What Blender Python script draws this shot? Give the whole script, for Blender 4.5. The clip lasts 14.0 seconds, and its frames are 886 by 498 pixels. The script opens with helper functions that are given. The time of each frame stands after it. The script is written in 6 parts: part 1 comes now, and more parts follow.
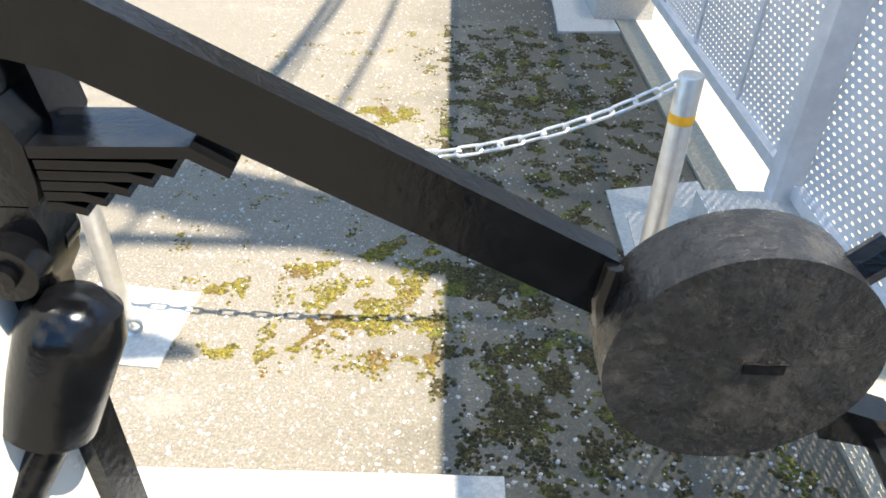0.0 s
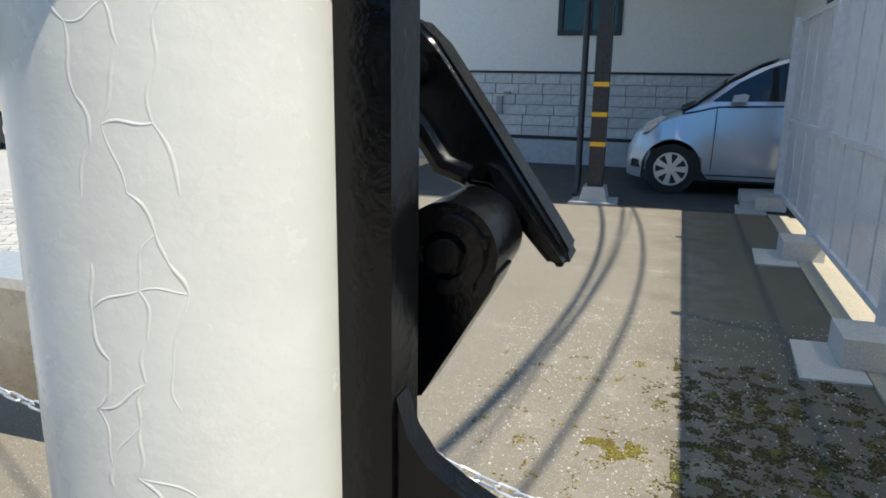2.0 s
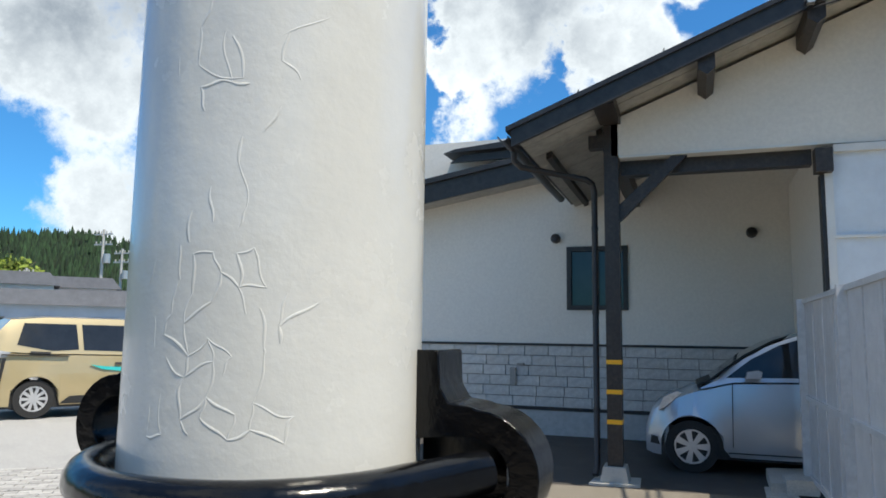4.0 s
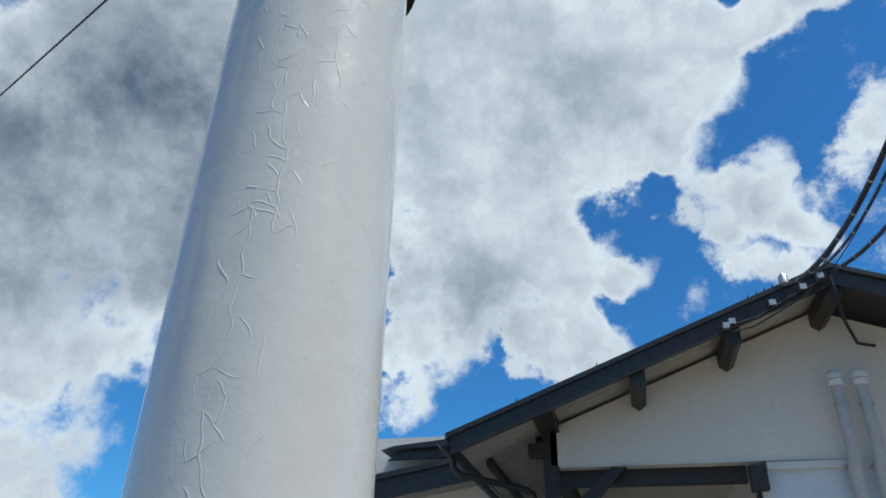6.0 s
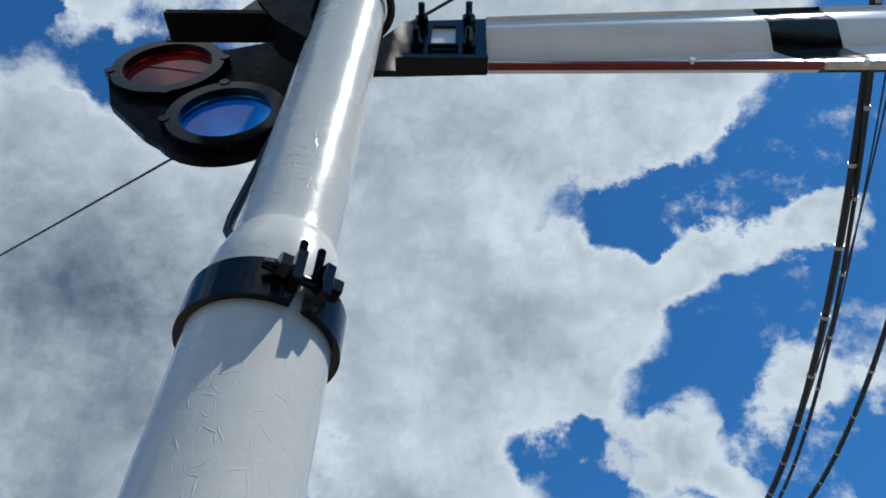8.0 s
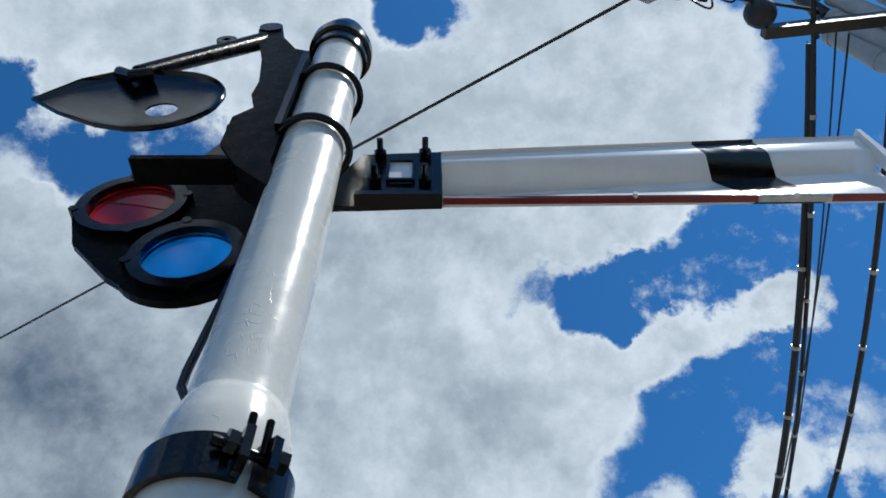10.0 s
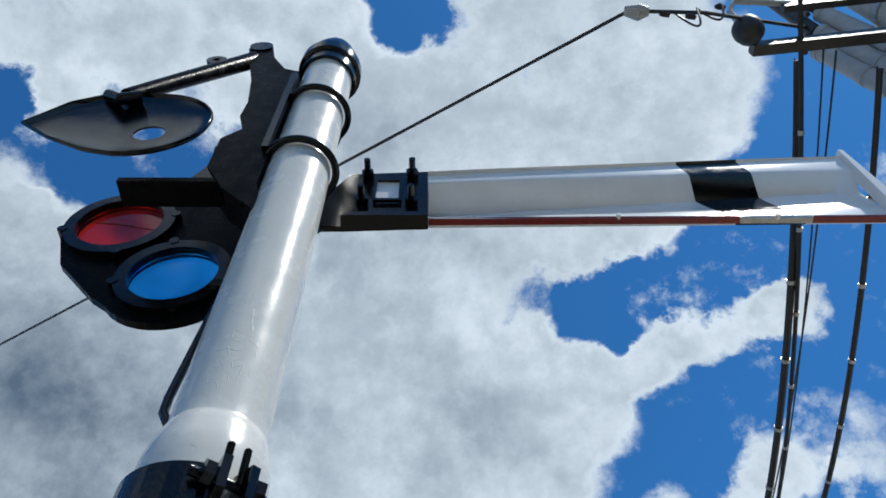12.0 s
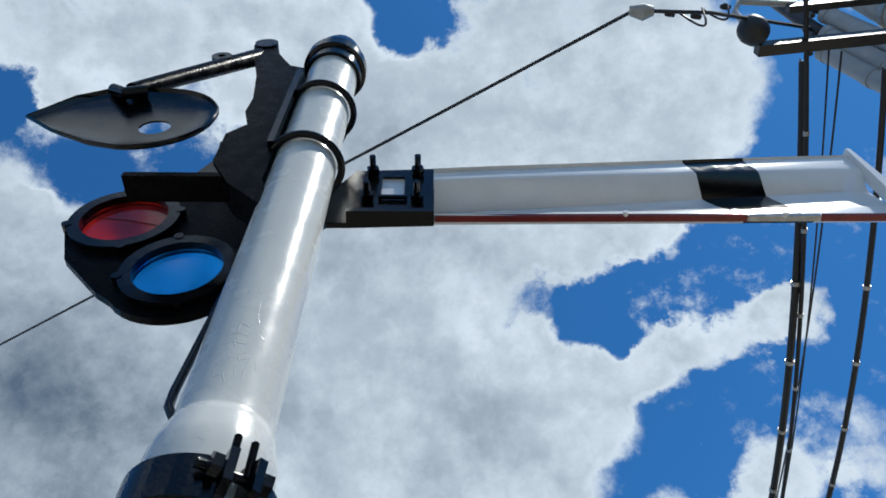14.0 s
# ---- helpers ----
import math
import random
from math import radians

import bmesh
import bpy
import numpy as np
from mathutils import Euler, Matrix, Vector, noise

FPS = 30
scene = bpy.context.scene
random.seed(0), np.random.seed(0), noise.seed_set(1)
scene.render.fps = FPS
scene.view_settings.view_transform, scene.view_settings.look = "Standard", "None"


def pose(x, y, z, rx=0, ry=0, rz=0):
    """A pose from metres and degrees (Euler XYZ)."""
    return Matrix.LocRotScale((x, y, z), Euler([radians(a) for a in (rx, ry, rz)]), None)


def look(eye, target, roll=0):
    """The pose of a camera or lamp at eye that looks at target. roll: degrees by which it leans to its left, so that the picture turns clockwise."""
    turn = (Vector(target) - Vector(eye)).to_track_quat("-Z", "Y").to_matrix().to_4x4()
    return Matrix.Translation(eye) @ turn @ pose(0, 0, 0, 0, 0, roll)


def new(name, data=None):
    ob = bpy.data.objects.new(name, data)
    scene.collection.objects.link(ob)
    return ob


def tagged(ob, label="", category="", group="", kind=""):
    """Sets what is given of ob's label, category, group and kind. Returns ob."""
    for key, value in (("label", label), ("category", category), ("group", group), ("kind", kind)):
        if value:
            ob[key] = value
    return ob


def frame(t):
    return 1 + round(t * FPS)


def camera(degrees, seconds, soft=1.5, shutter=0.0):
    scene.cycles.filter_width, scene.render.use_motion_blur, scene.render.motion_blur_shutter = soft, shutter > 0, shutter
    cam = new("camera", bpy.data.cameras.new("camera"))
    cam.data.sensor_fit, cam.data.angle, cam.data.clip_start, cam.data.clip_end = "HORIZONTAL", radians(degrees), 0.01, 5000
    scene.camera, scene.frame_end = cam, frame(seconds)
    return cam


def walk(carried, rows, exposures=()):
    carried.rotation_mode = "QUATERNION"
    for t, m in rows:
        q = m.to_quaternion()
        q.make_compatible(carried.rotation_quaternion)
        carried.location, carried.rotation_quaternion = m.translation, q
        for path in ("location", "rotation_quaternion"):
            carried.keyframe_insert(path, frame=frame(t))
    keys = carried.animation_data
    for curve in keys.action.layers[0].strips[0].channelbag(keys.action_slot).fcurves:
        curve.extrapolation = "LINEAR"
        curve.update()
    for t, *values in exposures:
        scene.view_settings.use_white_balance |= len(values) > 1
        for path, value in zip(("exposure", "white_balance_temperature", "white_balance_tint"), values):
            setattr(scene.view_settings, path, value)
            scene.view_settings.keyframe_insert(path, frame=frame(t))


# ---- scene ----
# camera: hand-held, rising along the mast and tilting up
cam = camera(63.82, 14.0, soft=1.7)
PATH = [
    (0, pose(0.0481, 0.1979, 1.1401, 53.429, -1.263, 0.9)),
    (0.5, pose(0.014, 0.1855, 1.1777, 59.635, -0.719, 8.051)),
    (1, pose(-0.0043, 0.1764, 1.2047, 65.551, -0.644, 13.737)),
    (1.5, pose(-0.0217, 0.1879, 1.2308, 70.632, -1.152, 16.415)),
    (2, pose(-0.0431, 0.1929, 1.2657, 76.322, -0.848, 18.203)),
    (2.5, pose(-0.0504, 0.1855, 1.3, 81.168, 0.046, 19.451)),
    (3, pose(-0.0584, 0.1778, 1.3496, 86.235, 0.073, 19.855)),
    (3.2, pose(-0.0631, 0.173, 1.3657, 88.32, -0.196, 20.052)),
    (5.3, pose(-0.061, 0.1033, 1.611, 110.894, -0.512, 16.446)),
    (5.5, pose(-0.0561, 0.094, 1.6269, 112.987, -0.761, 15.857)),
    (6, pose(-0.0377, 0.052, 1.6723, 119.315, -1.242, 14.086)),
    (6.5, pose(-0.0272, 0.0235, 1.7024, 124.804, -2.926, 11.818)),
    (7, pose(-0.0079, -0.0165, 1.7295, 129.72, -2.988, 10.302)),
    (7.5, pose(-0.0063, -0.0333, 1.7556, 133.776, -2.225, 8.944)),
    (8, pose(0.0072, -0.0763, 1.7688, 137.696, -1.461, 7.12)),
    (8.5, pose(0.0187, -0.1055, 1.7764, 140.654, -0.624, 6.22)),
    (9, pose(0.0284, -0.1325, 1.7874, 142.448, 0.375, 5.729)),
    (9.2, pose(0.0324, -0.1412, 1.7919, 143.035, 0.607, 5.852)),
    (11.3, pose(0.075, -0.1998, 1.8011, 145.617, 0.863, 6.34)),
    (11.5, pose(0.0782, -0.2024, 1.8006, 145.281, 0.81, 6.122)),
    (12, pose(0.0782, -0.202, 1.8006, 145.269, 0.934, 5.979)),
    (12.5, pose(0.0696, -0.1853, 1.7982, 145.048, 0.921, 5.906)),
    (13, pose(0.0725, -0.1856, 1.7982, 145.331, 1.014, 5.854)),
    (13.5, pose(0.0702, -0.1909, 1.8014, 145.479, 1.089, 5.684)),
    (14, pose(0.0659, -0.1867, 1.801, 145.489, 0.733, 5.849)),
]
EXPOSURE = [(0.0, 1.52, 7050, 10), (0.5, 1.34, 7000, 10), (1.0, 1.0, 6950, 10), (1.8, 0.58, 6900, 8), (2.5, 0.42, 7100, 10), (3.2, 0.36, 7100, 10), (5.3, -0.04, 6500, 8), (7.0, -0.38, 6350, 8), (9.0, -0.36, 6250, 8), (11.5, -0.28, 6250, 8), (14.0, -0.28, 6250, 8)]
walk(cam, PATH, EXPOSURE)

# world: blue sky with broken fair-weather cloud
SUN_TO = Vector((0.497, -0.16, 1.0)).normalized()
# cloud lumps: direction, angular radius, weight
UPPER_BANK = [
    (-0.450, 0.235, 0.861, 0.093, 1), (-0.318, 0.265, 0.910, 0.117, 1), (-0.192, 0.323, 0.927, 0.111, 1), (-0.149, 0.287, 0.946, 0.058, 1),
    (0.042, 0.358, 0.933, 0.114, 1), (0.157, 0.323, 0.933, 0.126, 1), (0.261, 0.353, 0.898, 0.109, 1), (0.307, 0.392, 0.867, 0.068, 1),
    (0.070, 0.471, 0.879, 0.124, 1), (0.190, 0.481, 0.856, 0.097, 1), (-0.086, 0.457, 0.885, 0.133, 1), (-0.065, 0.555, 0.829, 0.118, 1),
    (0.274, 0.498, 0.823, 0.051, 0.9), (0.229, 0.539, 0.811, 0.044, 0.8), (0.091, 0.573, 0.815, 0.077, 1), (0.153, 0.567, 0.810, 0.053, 0.9),
    (-0.495, 0.311, 0.811, 0.044, 0.7), (-0.518, 0.198, 0.832, 0.062, 1),
]
MIDDLE_BANK = [
    (-0.544, 0.453, 0.707, 0.065, 1), (-0.527, 0.406, 0.746, 0.032, 0.7), (-0.211, 0.591, 0.779, 0.170, 1), (-0.136, 0.698, 0.703, 0.158, 1),
    (-0.237, 0.730, 0.641, 0.168, 1), (0.013, 0.702, 0.712, 0.097, 1), (0.094, 0.720, 0.688, 0.079, 1), (0.168, 0.701, 0.693, 0.057, 1),
    (0.227, 0.686, 0.691, 0.045, 1), (0.278, 0.661, 0.697, 0.038, 1), (0.329, 0.638, 0.696, 0.035, 1), (0.380, 0.621, 0.686, 0.029, 0.9),
    (0.064, 0.770, 0.635, 0.091, 1), (0.137, 0.749, 0.648, 0.056, 1), (0.211, 0.713, 0.668, 0.035, 0.8), (0.261, 0.756, 0.600, 0.016, 0.8),
    (0.414, 0.711, 0.569, 0.045, 0.55), (0.432, 0.736, 0.521, 0.037, 0.6), (0.345, 0.762, 0.549, 0.035, 0.5),
]
WEST_BANK = [
    (-0.514, 0.601, 0.612, 0.164, 1), (-0.432, 0.552, 0.713, 0.108, 1), (-0.429, 0.691, 0.582, 0.161, 1), (-0.574, 0.391, 0.720, 0.067, 1),
    (-0.600, 0.564, 0.567, 0.206, 1), (-0.546, 0.702, 0.457, 0.154, 1), (-0.661, 0.564, 0.495, 0.148, 1), (-0.696, 0.611, 0.376, 0.098, 1),
    (-0.635, 0.637, 0.437, 0.102, 1), (-0.640, 0.697, 0.323, 0.063, 0.8), (-0.696, 0.648, 0.309, 0.080, 1),
]
LOWER_BANK = [
    (0.014, 0.790, 0.612, 0.089, 1), (0.080, 0.804, 0.589, 0.044, 1), (-0.088, 0.798, 0.597, 0.091, 1), (0.017, 0.822, 0.569, 0.037, 0.8),
    (-0.229, 0.792, 0.565, 0.084, 1), (-0.225, 0.843, 0.489, 0.056, 1), (-0.141, 0.853, 0.503, 0.056, 1), (-0.074, 0.868, 0.491, 0.055, 1),
    (-0.023, 0.885, 0.465, 0.046, 1), (0.028, 0.894, 0.447, 0.031, 1), (-0.145, 0.889, 0.435, 0.068, 1), (-0.241, 0.870, 0.430, 0.058, 1),
    (-0.055, 0.901, 0.430, 0.042, 1),
]
LOW_CLOUDS = [
    (0.200, 0.820, 0.536, 0.040, 1), (0.135, 0.843, 0.521, 0.041, 1), (0.083, 0.854, 0.513, 0.029, 1), (0.153, 0.866, 0.475, 0.045, 1),
    (0.224, 0.840, 0.493, 0.045, 1), (0.259, 0.846, 0.466, 0.028, 0.8), (0.195, 0.880, 0.433, 0.031, 1), (0.237, 0.872, 0.428, 0.027, 1),
    (0.306, 0.796, 0.522, 0.031, 0.45), (0.356, 0.766, 0.535, 0.033, 0.45), (-0.253, 0.888, 0.384, 0.063, 1), (-0.293, 0.885, 0.361, 0.039, 1),
    (-0.062, 0.929, 0.364, 0.054, 1), (-0.020, 0.931, 0.365, 0.037, 1), (-0.109, 0.930, 0.352, 0.034, 0.8), (0.103, 0.913, 0.394, 0.032, 0.55),
    (-0.291, 0.913, 0.287, 0.035, 0.6), (-0.639, 0.733, 0.232, 0.042, 1), (-0.686, 0.706, 0.175, 0.064, 1), (-0.715, 0.685, 0.138, 0.072, 1),
]
CLOUD_GAPS = [
    (-0.063, 0.267, 0.962, 0.042, -1), (0.060, 0.635, 0.770, 0.046, -0.5), (0.151, 0.644, 0.750, 0.045, -1), (0.186, 0.597, 0.780, 0.037, -0.7),
    (-0.536, 0.285, 0.795, 0.029, -0.7), (-0.456, 0.382, 0.804, 0.037, -0.6), (-0.276, 0.809, 0.519, 0.023, -0.5), (-0.002, 0.847, 0.532, 0.029, -0.2),
    (-0.660, 0.660, 0.360, 0.030, -0.35), (-0.616, 0.699, 0.364, 0.035, -0.45),
]
GREY_BASES = [
    (-0.481, 0.636, 0.603, 0.229, 0.9), (-0.288, 0.621, 0.729, 0.152, 0.6), (-0.092, 0.505, 0.858, 0.149, 0.7), (-0.139, 0.380, 0.915, 0.099, 0.4),
    (-0.090, 0.779, 0.620, 0.128, 0.35), (-0.014, 0.722, 0.691, 0.075, 0.3), (-0.555, 0.649, 0.521, 0.130, 0.5), (-0.263, 0.269, 0.927, 0.084, 0.2),
    (-0.570, 0.502, 0.650, 0.149, 0.6), (-0.583, 0.631, 0.512, 0.195, 0.7), (-0.145, 0.892, 0.429, 0.078, 0.6), (0.010, 0.766, 0.643, 0.068, 0.25),
    (-0.230, 0.797, 0.559, 0.084, 0.35), (-0.648, 0.592, 0.478, 0.174, 0.6), (-0.689, 0.642, 0.336, 0.087, 0.4), (-0.192, 0.876, 0.442, 0.086, 0.5),
    (0.172, 0.854, 0.490, 0.048, 0.3),
]

world = bpy.data.worlds.new("sky")
scene.world = world
world.use_nodes = True
wt = world.node_tree
wt.nodes.clear()


def wn(kind, **kw):
    nd = wt.nodes.new(kind)
    for k, v in kw.items():
        if k == "operation":
            nd.operation = v
        elif k == "blend":
            nd.blend_type = v
    return nd


def wmath(op, a, b=None, c=None):
    nd = wn("ShaderNodeMath", operation=op)
    for i, v in enumerate((a, b, c)):
        if v is None:
            continue
        if isinstance(v, (int, float)):
            nd.inputs[i].default_value = v
        else:
            wt.links.new(v, nd.inputs[i])
    return nd.outputs[0]


sky = wt.nodes.new("ShaderNodeTexSky")
sky.sky_type = "NISHITA"
sky.sun_disc = False
sky.sun_elevation = math.asin(SUN_TO.z)
sky.sun_rotation = math.atan2(SUN_TO.x, SUN_TO.y)
sky.air_density, sky.dust_density, sky.ozone_density = 1.0, 0.4, 3.0
coord = wt.nodes.new("ShaderNodeTexCoord")


def wnoise(scale, detail, rough, vec=None, dist=0.0):
    nd = wt.nodes.new("ShaderNodeTexNoise")
    nd.inputs["Scale"].default_value = scale
    nd.inputs["Detail"].default_value = detail
    nd.inputs["Roughness"].default_value = rough
    nd.inputs["Distortion"].default_value = dist
    wt.links.new(vec or coord.outputs["Generated"], nd.inputs["Vector"])
    return nd


def wmap(v, a, b, c, d, smooth=False):
    nd = wt.nodes.new("ShaderNodeMapRange")
    nd.interpolation_type = "SMOOTHSTEP" if smooth else "LINEAR"
    wt.links.new(v, nd.inputs[0])
    for i, q in enumerate((a, b, c, d)):
        nd.inputs[i + 1].default_value = q
    return nd.outputs[0]


# the direction, shaken by noise so that cloud edges billow
def shaken(vec, scale, detail, amount):
    nz = wnoise(scale, detail, 0.6, vec)
    sub = wn("ShaderNodeVectorMath", operation="SUBTRACT")
    wt.links.new(nz.outputs["Color"], sub.inputs[0])
    sub.inputs[1].default_value = (0.5, 0.5, 0.5)
    sc = wn("ShaderNodeVectorMath", operation="SCALE")
    wt.links.new(sub.outputs[0], sc.inputs[0])
    sc.inputs["Scale"].default_value = amount
    ad = wn("ShaderNodeVectorMath", operation="ADD")
    wt.links.new(vec, ad.inputs[0])
    wt.links.new(sc.outputs[0], ad.inputs[1])
    nr = wn("ShaderNodeVectorMath", operation="NORMALIZE")
    wt.links.new(ad.outputs[0], nr.inputs[0])
    return nr.outputs[0]


billow = shaken(coord.outputs["Generated"], 9.0, 9, 0.14)


def cloud_sum(blobs, start, vec):
    total = start
    for x, y, z, r, w in blobs:
        dot = wn("ShaderNodeVectorMath", operation="DOT_PRODUCT")
        wt.links.new(vec, dot.inputs[0])
        dot.inputs[1].default_value = (x, y, z)
        lump = wmap(dot.outputs["Value"], math.cos(r * 1.34), 1.0, 0.0, 1.12 * w)
        total = wmath("ADD", total, lump)
    return total


body = cloud_sum(UPPER_BANK + MIDDLE_BANK + WEST_BANK + LOWER_BANK + LOW_CLOUDS, 0.0, billow)
back = wn("ShaderNodeSeparateXYZ")
wt.links.new(coord.outputs["Generated"], back.inputs[0])
# cloud beyond the part of the sky that is seen
broad = wnoise(2.2, 4, 0.5)
unseen = wmap(broad.outputs["Fac"], 0.52, 0.66, 0.0, 1.0)
unseen = wmath("MULTIPLY", unseen, wmap(back.outputs["Y"], 0.15, -0.25, 0.0, 1.0, True))
body = wmath("MINIMUM", wmath("ADD", body, unseen), 1.3)
body = cloud_sum(CLOUD_GAPS, body, billow)
fine = wnoise(9.0, 11, 0.66)
puff = wnoise(30.0, 8, 0.66)
dens = wmath("MULTIPLY_ADD", wmath("SUBTRACT", fine.outputs["Fac"], 0.5), 2.6, body)
dens = wmath("MULTIPLY_ADD", wmath("SUBTRACT", puff.outputs["Fac"], 0.5), 1.0, dens)
# edges are crisp in places and wispy in others
crisp = wmap(broad.outputs["Fac"], 0.40, 0.60, 1.15, 0.75, True)
edge_map = wt.nodes.new("ShaderNodeMapRange")
edge_map.interpolation_type = "SMOOTHSTEP"
wt.links.new(dens, edge_map.inputs[0])
edge_map.inputs[1].default_value = 0.14
wt.links.new(crisp, edge_map.inputs[2])
mask = edge_map.outputs[0]
# relief: lumps are brighter on the side of the sun, bases and thick parts are grey
sunward = wn("ShaderNodeVectorMath", operation="ADD")
wt.links.new(coord.outputs["Generated"], sunward.inputs[0])
sunward.inputs[1].default_value = tuple(SUN_TO * 0.05)
lump_a, lump_b = wnoise(6.5, 4, 0.45, billow), wnoise(6.5, 4, 0.45, shaken(sunward.outputs[0], 9.0, 9, 0.14))
relief = wmath("SUBTRACT", lump_b.outputs["Fac"], lump_a.outputs["Fac"])
grey = cloud_sum(GREY_BASES, 0.0, billow)
grey = wmap(grey, 0.0, 2.3, 0.0, 0.72, True)
grey = wmath("MULTIPLY_ADD", relief, 1.5, grey)
grey = wmath("MULTIPLY_ADD", wmath("SUBTRACT", lump_a.outputs["Fac"], 0.5), 0.75, grey)
grey = wmath("MULTIPLY_ADD", wmap(dens, 0.6, 1.75, 0.0, 1.0, True), 0.46, wmath("SUBTRACT", grey, 0.14))
grey = wmath("MULTIPLY_ADD", wmath("SUBTRACT", puff.outputs["Fac"], 0.5), 0.18, grey)
thick = wmap(grey, -0.22, 1.25, 0.0, 1.0)
tone = wt.nodes.new("ShaderNodeMix")
tone.data_type = "RGBA"
tone.inputs["A"].default_value = (0.84, 0.94, 1.03, 1)
tone.inputs["B"].default_value = (0.125, 0.18, 0.26, 1)
wt.links.new(thick, tone.inputs["Factor"])
cloud_bg = wt.nodes.new("ShaderNodeBackground")
cloud_bg.inputs["Strength"].default_value = 1.0
wt.links.new(tone.outputs["Result"], cloud_bg.inputs["Color"])
sky_bg = wt.nodes.new("ShaderNodeBackground")
sky_bg.inputs["Strength"].default_value = 0.106
deep = wt.nodes.new("ShaderNodeMix")
deep.data_type, deep.blend_type = "RGBA", "MULTIPLY"
deep.inputs["Factor"].default_value = 1.0
deep.inputs["B"].default_value = (0.34, 0.97, 1.45, 1)
wt.links.new(sky.outputs["Color"], deep.inputs["A"])
wt.links.new(deep.outputs["Result"], sky_bg.inputs["Color"])
wmix = wt.nodes.new("ShaderNodeMixShader")
wt.links.new(mask, wmix.inputs[0])
wt.links.new(sky_bg.outputs[0], wmix.inputs[1])
wt.links.new(cloud_bg.outputs[0], wmix.inputs[2])
wout = wt.nodes.new("ShaderNodeOutputWorld")
wt.links.new(wmix.outputs[0], wout.inputs["Surface"])

sun_data = bpy.data.lights.new("sun", "SUN")
sun_data.energy, sun_data.angle, sun_data.color = 5.0, radians(0.53), (1.0, 0.945, 0.85)
sun = new("sun", sun_data)
sun.matrix_world = look(tuple(SUN_TO * 20), (0, 0, 0))


# ---- materials ----
def material(name, color, rough=0.5, metal=0.0, **kw):
    """color varied by grain (scale, amount) and stain (scale, amount); bump (scale, strength, distance)."""
    m = bpy.data.materials.new(name)
    m.use_nodes = True
    nt = m.node_tree
    bs = nt.nodes["Principled BSDF"]
    bs.inputs["Roughness"].default_value = rough
    bs.inputs["Metallic"].default_value = metal
    for k in ("coat", "ior", "alpha", "transmission"):
        if k in kw:
            bs.inputs[{"coat": "Coat Weight", "ior": "IOR", "alpha": "Alpha", "transmission": "Transmission Weight"}[k]].default_value = kw[k]
    tc = nt.nodes.new("ShaderNodeTexCoord")
    out = None

    def noise_fac(scale, detail=6, r=0.6):
        nd = nt.nodes.new("ShaderNodeTexNoise")
        nd.inputs["Scale"].default_value = scale
        nd.inputs["Detail"].default_value = detail
        nd.inputs["Roughness"].default_value = r
        nt.links.new(tc.outputs["Object"], nd.inputs["Vector"])
        return nd.outputs["Fac"]

    def mixed(a, b, fac):
        nd = nt.nodes.new("ShaderNodeMix")
        nd.data_type = "RGBA"
        for s, v in (("A", a), ("B", b)):
            if isinstance(v, tuple):
                nd.inputs[s].default_value = (*v[:3], 1)
            else:
                nt.links.new(v, nd.inputs[s])
        nt.links.new(fac, nd.inputs["Factor"])
        return nd.outputs["Result"]

    def ranged(v, a, b, c=0.0, d=1.0):
        nd = nt.nodes.new("ShaderNodeMapRange")
        nd.interpolation_type = "SMOOTHSTEP"
        nt.links.new(v, nd.inputs[0])
        for i, q in enumerate((a, b, c, d)):
            nd.inputs[i + 1].default_value = q
        return nd.outputs[0]

    col = tuple(color)
    g = kw.get("grain")
    if g:
        dark = tuple(c * (1 - g[1]) for c in color)
        lite = tuple(min(1, c * (1 + g[1])) for c in color)
        col = mixed(dark, lite, ranged(noise_fac(g[0], 8, 0.7), 0.3, 0.7))
    for s in kw.get("stains", ()):
        col = mixed(col, s[1], ranged(noise_fac(s[0], 6, 0.65), s[2], s[2] + s[3], 0.0, s[4]))
    if kw.get("random"):
        oi = nt.nodes.new("ShaderNodeObjectInfo")
        hs = nt.nodes.new("ShaderNodeHueSaturation")
        mr = nt.nodes.new("ShaderNodeMapRange")
        nt.links.new(oi.outputs["Random"], mr.inputs[0])
        mr.inputs[3].default_value, mr.inputs[4].default_value = 1 - kw["random"], 1 + kw["random"]
        nt.links.new(mr.outputs[0], hs.inputs["Value"])
        if isinstance(col, tuple):
            hs.inputs["Color"].default_value = (*col[:3], 1)
        else:
            nt.links.new(col, hs.inputs["Color"])
        col = hs.outputs["Color"]
    if kw.get("island"):
        ge = nt.nodes.new("ShaderNodeNewGeometry")
        hs = nt.nodes.new("ShaderNodeHueSaturation")
        mr = nt.nodes.new("ShaderNodeMapRange")
        nt.links.new(ge.outputs["Random Per Island"], mr.inputs[0])
        mr.inputs[3].default_value, mr.inputs[4].default_value = 1 - kw["island"], 1 + kw["island"]
        nt.links.new(mr.outputs[0], hs.inputs["Value"])
        if isinstance(col, tuple):
            hs.inputs["Color"].default_value = (*col[:3], 1)
        else:
            nt.links.new(col, hs.inputs["Color"])
        col = hs.outputs["Color"]
    sp = kw.get("specks")
    if sp:
        vo = nt.nodes.new("ShaderNodeTexVoronoi")
        vo.inputs["Scale"].default_value = sp[0]
        nt.links.new(tc.outputs["Object"], vo.inputs["Vector"])
        hit = ranged(vo.outputs["Distance"], sp[2], sp[2] * 0.6)
        some = ranged(noise_fac(sp[0] * 0.35, 3), 0.52, 0.6)
        mu = nt.nodes.new("ShaderNodeMath")
        mu.operation = "MULTIPLY"
        nt.links.new(hit, mu.inputs[0])
